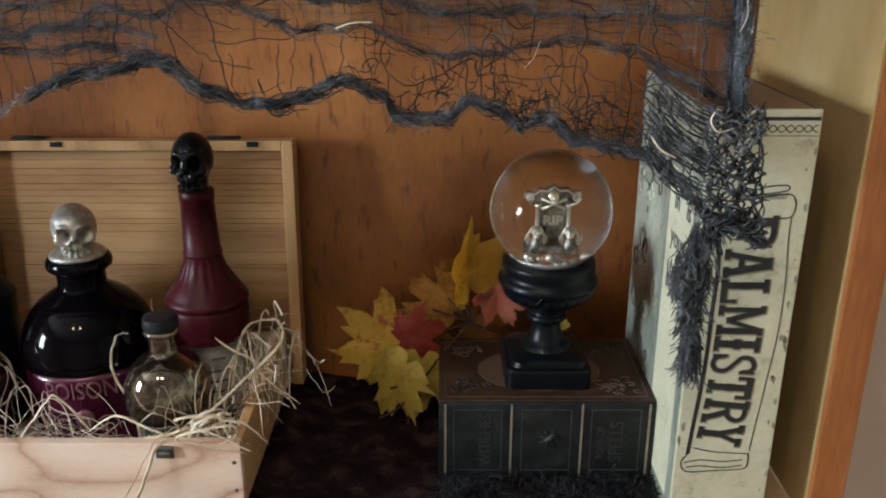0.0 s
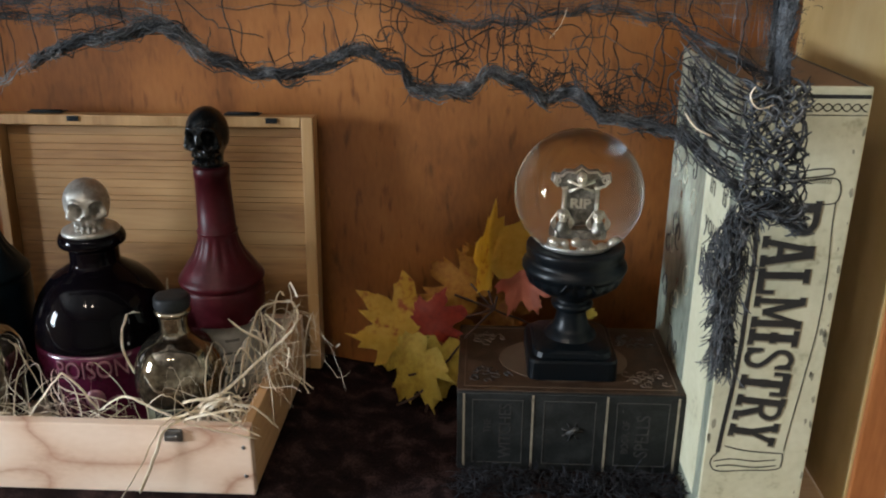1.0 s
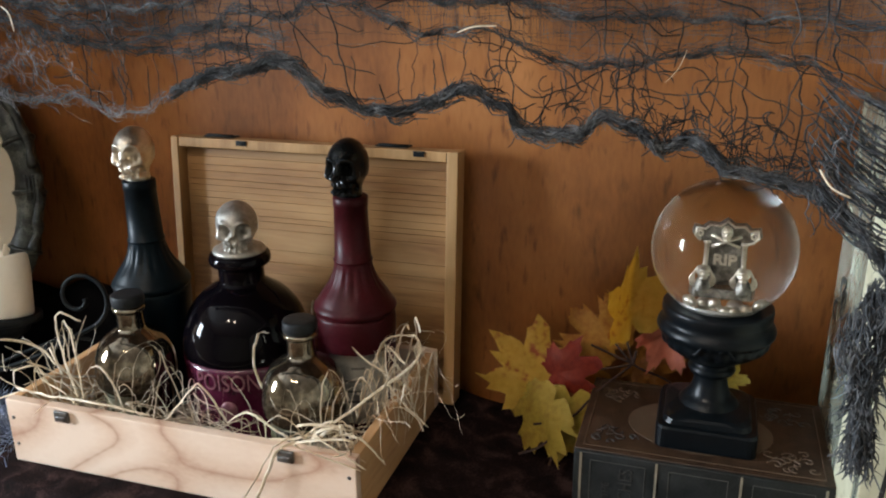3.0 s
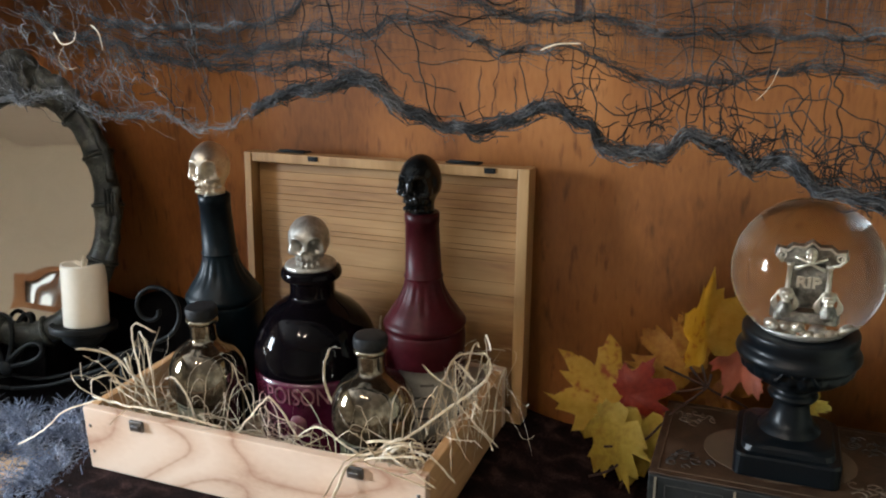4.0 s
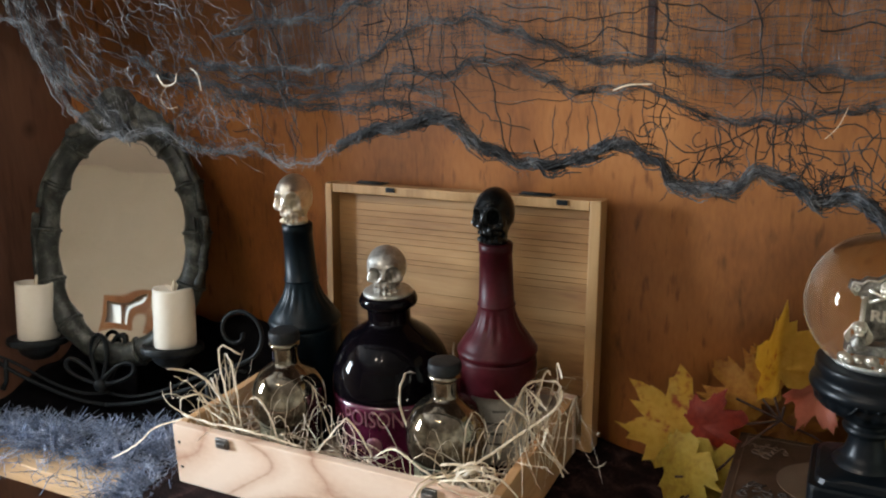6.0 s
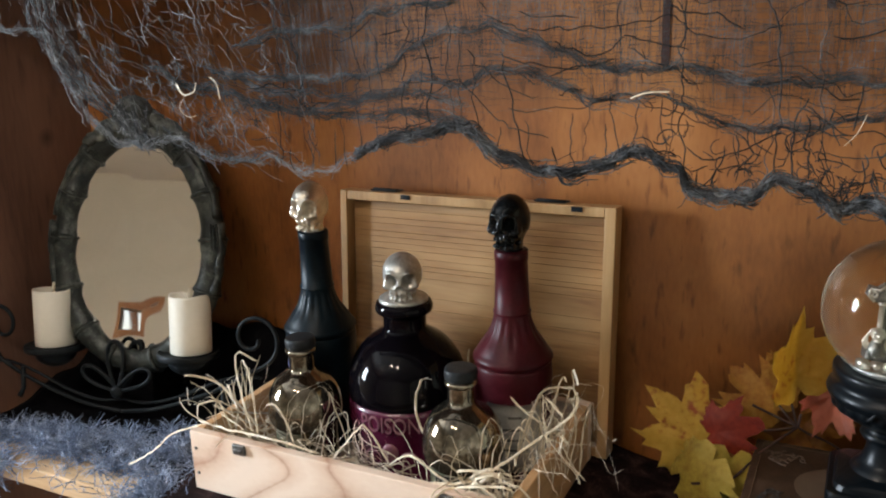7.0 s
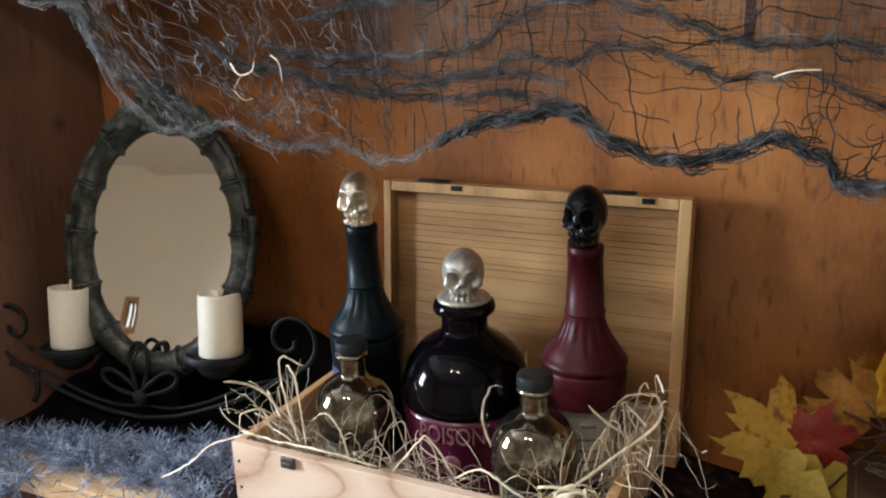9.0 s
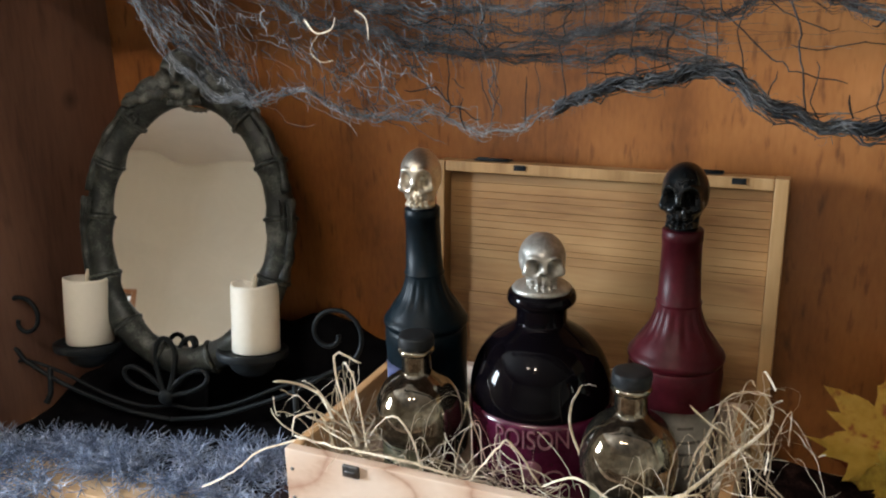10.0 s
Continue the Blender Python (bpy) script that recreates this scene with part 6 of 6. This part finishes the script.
# small broken hooks and loops crowding the ropes towards the east
for k in range(230):
    x = rng.triangular(-0.09, 0.165, 0.12)
    z = curve_z(EDGE, x) + abs(rng.gauss(0.006, 0.016))
    a, turn, run = rng.uniform(0, 6.28), rng.gauss(0, 0.30), []
    for i in range(int(rng.uniform(5, 11))):
        run.append(Vector((x, depth(x, z) - 0.001, z)))
        x += 0.0022 * math.cos(a)
        z += 0.0020 * math.sin(a)
        a += turn + rng.gauss(0, 0.25)
    threads.append((run, rng.uniform(0.00030, 0.00055)))
yarn_mesh("threads", threads, THREAD_YARN, net)

# slanting drape above the mirror: torn threads running down to the east, with small tufts on them
drape = []
for k in range(46):
    x = rng.uniform(-0.70, -0.33)
    z, run = TOP, []
    rad = rng.uniform(0.00022, 0.00045)
    sl = rng.gauss(0.34, 0.12)
    while True:
        low = curve_z(EDGE, x)
        if x > -0.30 or (low is not None and z < low) or z < 0.34:
            break
        if low is not None:
            run.append(Vector((x, depth(x, z), z)) + cell(x, z, k) + wiggle(x * 3, z * 3, k + 11, 0.0035))
        if rng.random() < 0.16 and len(run) > 2:
            drape.append((run, rad))
            run = []
        z -= 0.004
        x += 0.004 * sl
    if len(run) > 2:
        drape.append((run, rad))
for k in range(40):
    x, run = rng.uniform(-0.58, -0.36), []
    z = (curve_z(EDGE, x) or 0.4) + rng.uniform(0.0, 0.12)
    for i in range(int(rng.uniform(5, 18))):
        run.append(Vector((x, depth(x, z), z)) + cell(x, z, k + 90))
        x += 0.0038
        z -= 0.0016
    drape.append((run, rng.uniform(0.00020, 0.00040)))
for k in range(120):
    x = rng.triangular(-0.59, -0.30, -0.40)
    z = (curve_z(EDGE, x) or 0.4) + abs(rng.gauss(0.01, 0.05))
    if z > TOP - 0.01:
        continue
    for q in range(int(rng.uniform(4, 12))):
        p = Vector((x + rng.gauss(0, 0.003), depth(x, z) + rng.gauss(0, 0.001), z + rng.gauss(0, 0.0025)))
        dr = Vector((0.5 + rng.gauss(0, 0.35), rng.gauss(0, 0.3), -0.7 + rng.gauss(0, 0.35)))
        run = []
        for s_ in range(6):
            run.append(p.copy())
            dr = (dr.normalized() + Vector((rng.gauss(0, 0.3), rng.gauss(0, 0.2), rng.gauss(0, 0.3)))).normalized()
            p = p + dr * 0.0017
        drape.append((run, rng.uniform(0.00018, 0.00034)))
# every third strand takes the brightened yarn, standing for threads the window catches
yarn_mesh("drape", drape[0::3], LIT_YARN, net)
yarn_mesh("drape", drape[1::3] + drape[2::3], NET_YARN, net)
# close gauze along the drape's outer border
gauze = []
for k in range(330):
    f = abs(rng.gauss(0, 0.38))
    z = rng.uniform(0.372, TOP)
    run = []
    for i in range(int(rng.uniform(5, 16))):
        bx = -0.590 + 0.10 * max(0.0, (0.47 - z) / 0.10) ** 1.6
        x = bx + f * 0.085 * min(1.0, (z - 0.35) / 0.05)
        run.append(Vector((x, depth(x, z) + 0.002, z)) + wiggle(x, z, k, 0.007) + wiggle(x * 3, z * 3, k, 0.003))
        z -= 0.0035
        if z < 0.356:
            break
    if len(run) > 2:
        gauze.append((run, rng.uniform(0.00014, 0.00034)))
yarn_mesh("border_gauze", gauze[0::3], LIT_YARN, net)
yarn_mesh("border_gauze", gauze[1::3] + gauze[2::3], NET_YARN, net)
# fine veil: hair-thin gauze in the upper cloth
veil = []
for k in range(650):
    x = rng.uniform(-0.33, 0.19)
    z = (curve_z(ROPE_B, x) or curve_z(EDGE, x) + 0.03) + rng.uniform(-0.003, 0.02)
    top = min(TOP, z + rng.uniform(0.08, 0.2))
    run = []
    while z < top:
        run.append(Vector((x, depth(x, z) + 0.003, z)) + wiggle(x, z, k * 0.37, 0.003))
        z += 0.008
    veil.append((run, 0.00011))
for k in range(620):
    x, z = rng.uniform(-0.33, 0.12), rng.uniform(0.39, 0.55)
    if z < (curve_z(ROPE_B, x) or 0.39):
        continue
    run = []
    for i in range(int(rng.uniform(8, 34))):
        if x > 0.19:
            break
        run.append(Vector((x, depth(x, z) + 0.003, z)) + wiggle(x, z, k * 0.51, 0.003))
        x += 0.006
    if len(run) > 2:
        veil.append((run, 0.00011))
yarn_mesh("fine_veil", veil, NET_YARN, net)
# upright gather, knotted corner and hanging tail in front of the tall book
tail_up = [(0.178, 0.575), (0.179, 0.50), (0.180, 0.43), (0.181, 0.385), (0.183, 0.345)]
yarn_mesh("upright_gather", rope(tail_up, 18, 0.0170, 0.0010, 120, 80), NET_YARN, net)
knot = []
for i in range(17):
    x0 = 0.164 + 0.0021 * i
    run = []
    for j in range(24):
        z = 0.358 - 0.0036 * j
        x = x0 + 0.006 * (j / 23) + 0.0032 * math.sin(j * 0.9 + i * 1.9) + rng.gauss(0, 0.0008)
        run.append(Vector((x, 0.517 + 0.003 * math.cos(j * 0.9 + i) - 0.004 * math.sin(math.pi * i / 16), z + rng.gauss(0, 0.0006))) + wiggle(x, z, i, 0.005))
    knot.append((run, rng.uniform(0.0006, 0.0011)))
for j in range(30):
    z0 = 0.356 - 0.0028 * j
    run = []
    for i in range(14):
        x = 0.161 + 0.0029 * i + 0.006 * (j / 29)
        run.append(Vector((x, 0.514 + 0.003 * math.sin(i * 1.1 + j) - 0.004 * math.sin(math.pi * i / 13), z0 + 0.0030 * math.sin(i * 0.95 + j * 2.1) + rng.gauss(0, 0.0006))) + wiggle(x, z0, j, 0.006))
    knot.append((run, rng.uniform(0.0006, 0.0010)))
for i in range(150):
    t = rng.random()
    q = Vector((0.170 + 0.030 * t + rng.gauss(0, 0.002), 0.514 + rng.gauss(0, 0.003), 0.279 + rng.gauss(0, 0.004) + 0.004 * math.sin(t * 5)))
    dr = Vector((1, 0, rng.gauss(0, 0.3))).normalized()
    run = []
    for s_ in range(7):
        run.append(q.copy())
        dr = (dr + Vector((rng.gauss(0, 0.25), rng.gauss(0, 0.2), rng.gauss(0, 0.25)))).normalized()
        q = q + dr * 0.0018
    knot.append((run, rng.uniform(0.0004, 0.0008)))
yarn_mesh("knotted_corner", knot, NET_YARN, net)
# web of threads fanning from the net into the knot
web = []
for i in range(64):
    t = rng.random()
    a = Vector((0.118 + 0.014 * (1 - t) + rng.gauss(0, 0.004), 0.524, 0.322 + 0.070 * t))
    b = Vector((0.170 + rng.gauss(0, 0.006), 0.517 + rng.gauss(0, 0.002), 0.296 + 0.056 * t ** 1.2 + rng.gauss(0, 0.003)))
    sag = rng.uniform(0.002, 0.010)
    run = []
    for j in range(13):
        u = j / 12
        p = a.lerp(b, u)
        p.z -= sag * math.sin(math.pi * u)
        run.append(p + wiggle(p.x, p.z, i, 0.003))
    web.append((run[int(rng.uniform(0, 4)):], rng.uniform(0.0003, 0.0007)))
for i in range(46):
    x, z, run = rng.uniform(0.125, 0.168), rng.uniform(0.315, 0.372), []
    for j in range(int(rng.uniform(4, 8))):
        run.append(Vector((x, 0.520, z)) + wiggle(x, z, i, 0.004))
        z -= 0.003
        x += rng.gauss(0, 0.0012)
    web.append((run, rng.uniform(0.0003, 0.0005)))
yarn_mesh("corner_web", web, NET_YARN, net)
# the tail swells below the knot and ends in a fringe
TAIL = [(0.172, 0.284, 0.009), (0.167, 0.270, 0.010), (0.163, 0.256, 0.0135), (0.163, 0.242, 0.0135), (0.166, 0.228, 0.008), (0.167, 0.212, 0.0065), (0.168, 0.196, 0.007), (0.169, 0.180, 0.0065), (0.170, 0.166, 0.004)]
tail = []
for i in range(1100):
    u = rng.random() * 7.2
    a = int(u)
    x, z, w = (TAIL[a][c] + (TAIL[a + 1][c] - TAIL[a][c]) * (u - a) for c in range(3))
    q = Vector((x + rng.uniform(-1, 1) * w, 0.517 + rng.uniform(-0.5, 0.5) * w, z))
    dr = Vector((rng.gauss(0, 0.16), rng.gauss(0, 0.2), -1)).normalized()
    run = []
    for s_ in range(int(rng.uniform(5, 9))):
        run.append(q.copy())
        dr = (dr + Vector((rng.gauss(0, 0.22) - (q.x - x) * 9, rng.gauss(0, 0.2), rng.gauss(0, 0.15)))).normalized()
        q = q + dr * 0.0028
    tail.append((run, rng.uniform(0.00025, 0.0006)))
for i in range(44):
    z = rng.uniform(0.160, 0.262)
    sd = rng.choice((-1, 1))
    q = Vector((0.166 + sd * 0.006, 0.516, z))
    dr = Vector((sd * 0.7, rng.gauss(0, 0.2), -0.9)).normalized()
    run = []
    for s_ in range(5):
        run.append(q.copy())
        dr = (dr + Vector((rng.gauss(0, 0.2), rng.gauss(0, 0.2), rng.gauss(0, 0.2)))).normalized()
        q = q + dr * 0.0020
    tail.append((run, rng.uniform(0.0002, 0.0004)))
yarn_mesh("hanging_tail", tail, NET_YARN, net)
loop = [Vector(p) for p in smooth_profile([(0.171, 0.512, 0.262), (0.180, 0.511, 0.248), (0.182, 0.511, 0.243), (0.175, 0.511, 0.246), (0.178, 0.511, 0.236), (0.177, 0.511, 0.222), (0.170, 0.512, 0.220)], 5)]
yarn_mesh("loose_loop", [(loop, 0.0005)], NET_YARN, net)
# pale raffia bits caught in the net
for pts, w in (([(-0.422, 0.534, 0.410), (-0.412, 0.530, 0.402), (-0.402, 0.531, 0.404), (-0.398, 0.53, 0.411)], 0.0010), ([(-0.410, 0.531, 0.402), (-0.416, 0.529, 0.392), (-0.409, 0.529, 0.385), (-0.401, 0.530, 0.386)], 0.0008),
               ([(-0.385, 0.531, 0.415), (-0.377, 0.529, 0.410), (-0.376, 0.530, 0.398)], 0.0007), ([(-0.066, 0.532, 0.402), (-0.056, 0.530, 0.4055), (-0.043, 0.531, 0.406)], 0.0009),
               ([(0.168, 0.512, 0.357), (0.163, 0.509, 0.350), (0.168, 0.508, 0.343), (0.178, 0.510, 0.345)], 0.0008), ([(0.175, 0.511, 0.402), (0.178, 0.51, 0.412), (0.176, 0.51, 0.425)], 0.0007), ([(0.130, 0.52, 0.338), (0.136, 0.515, 0.330), (0.146, 0.515, 0.325)], 0.0009),
               ([(0.060, 0.532, 0.395), (0.056, 0.53, 0.385), (0.050, 0.53, 0.378)], 0.0006)):
    ob = yarn_mesh("raffia_bit", [([Vector(p) for p in smooth_profile(pts, 5)], 0.65 * w)], RAFFIA, None, 5, 0.4)
    tagged(ob, "bit of pale raffia caught in the netting", "raffia strand", "raffia bits in the netting")

# ---------------------------------------------------------------- fluffy blue-grey netting heaped on the shelf
def curls(n, place, size, rad, length, lift=0.0):
    """Short crimped threads, each coiling about its own wandering line."""
    out = []
    for i in range(n):
        q = Vector(place())
        d = Vector((rng.gauss(0, 1), rng.gauss(0, 1), rng.gauss(lift, 0.6))).normalized()
        bend = Vector((rng.gauss(0, 0.8), rng.gauss(0, 0.8), rng.gauss(0, 0.5)))
        run = []
        for s in range(length):
            run.append(q.copy())
            d = (d + bend + Vector((rng.gauss(0, 0.3), rng.gauss(0, 0.3), rng.gauss(0, 0.25)))).normalized()
            q = q + d * size
        out.append((run, rad * rng.uniform(0.5, 1.5)))
    return out


def heap_left():
    """Clumps over the shelf, leaving a strip of bare board along the front edge."""
    while True:
        x, y = rng.uniform(-0.862, -0.500), rng.uniform(0.545, 0.675)
        if y > 0.640 + 0.025 * noise.noise(Vector((x * 9, 0, 3))) + (x + 0.7) * 0.20:
            continue
        bare = 0.583 + 0.012 * noise.noise(Vector((x * 24, 1, 3))) - 0.10 * max(0.0, x + 0.62)
        if -0.745 < x < -0.578 and y < bare and rng.random() < 0.93:
            continue
        if -0.80 < x < -0.745 and 0.566 < y < 0.584 and rng.random() < 0.8:
            continue
        clump = noise.noise(Vector((x * 34, y * 34, 4)))
        if clump < -0.04 and rng.random() < 0.86:
            continue
        z = rng.uniform(0.001, 0.005 + 0.020 * max(0.0, clump))
        if y < 0.556:
            z = -rng.uniform(0.0, 0.030) if x < -0.76 or x > -0.58 else 0.001
        return x, y, z


fuzz = yarn_mesh("fluffy_netting", curls(8600, heap_left, 0.0023, 0.00036, 11, 0.1), FUZZ_YARN)
tagged(fuzz, "frayed blue-grey netting heaped along the shelf edge", "netting", kind="stuff")


def heap_hang():
    t = rng.random()
    return rng.gauss(-0.538, 0.020), 0.545 - 0.006 * t + rng.gauss(0, 0.005), 0.012 - 0.085 * t + rng.gauss(0, 0.004)


fuzz2 = yarn_mesh("hanging_netting", curls(2400, heap_hang, 0.0020, 0.00036, 11), FUZZ_YARN)
tagged(fuzz2, "tuft of blue-grey netting hanging over the shelf edge", "netting", kind="stuff")


def heap_book():
    x = rng.uniform(-0.002, 0.182)
    return x, rng.uniform(0.598, 0.628), rng.uniform(0.004, 0.013 + 0.005 * noise.noise(Vector((x * 20, 0, 0))))


fuzz3 = yarn_mesh("dark_netting", curls(1100, heap_book, 0.0024, 0.00040, 7), DARK_YARN)
tagged(fuzz3, "dark frayed netting bunched before the book box", "netting", kind="stuff")
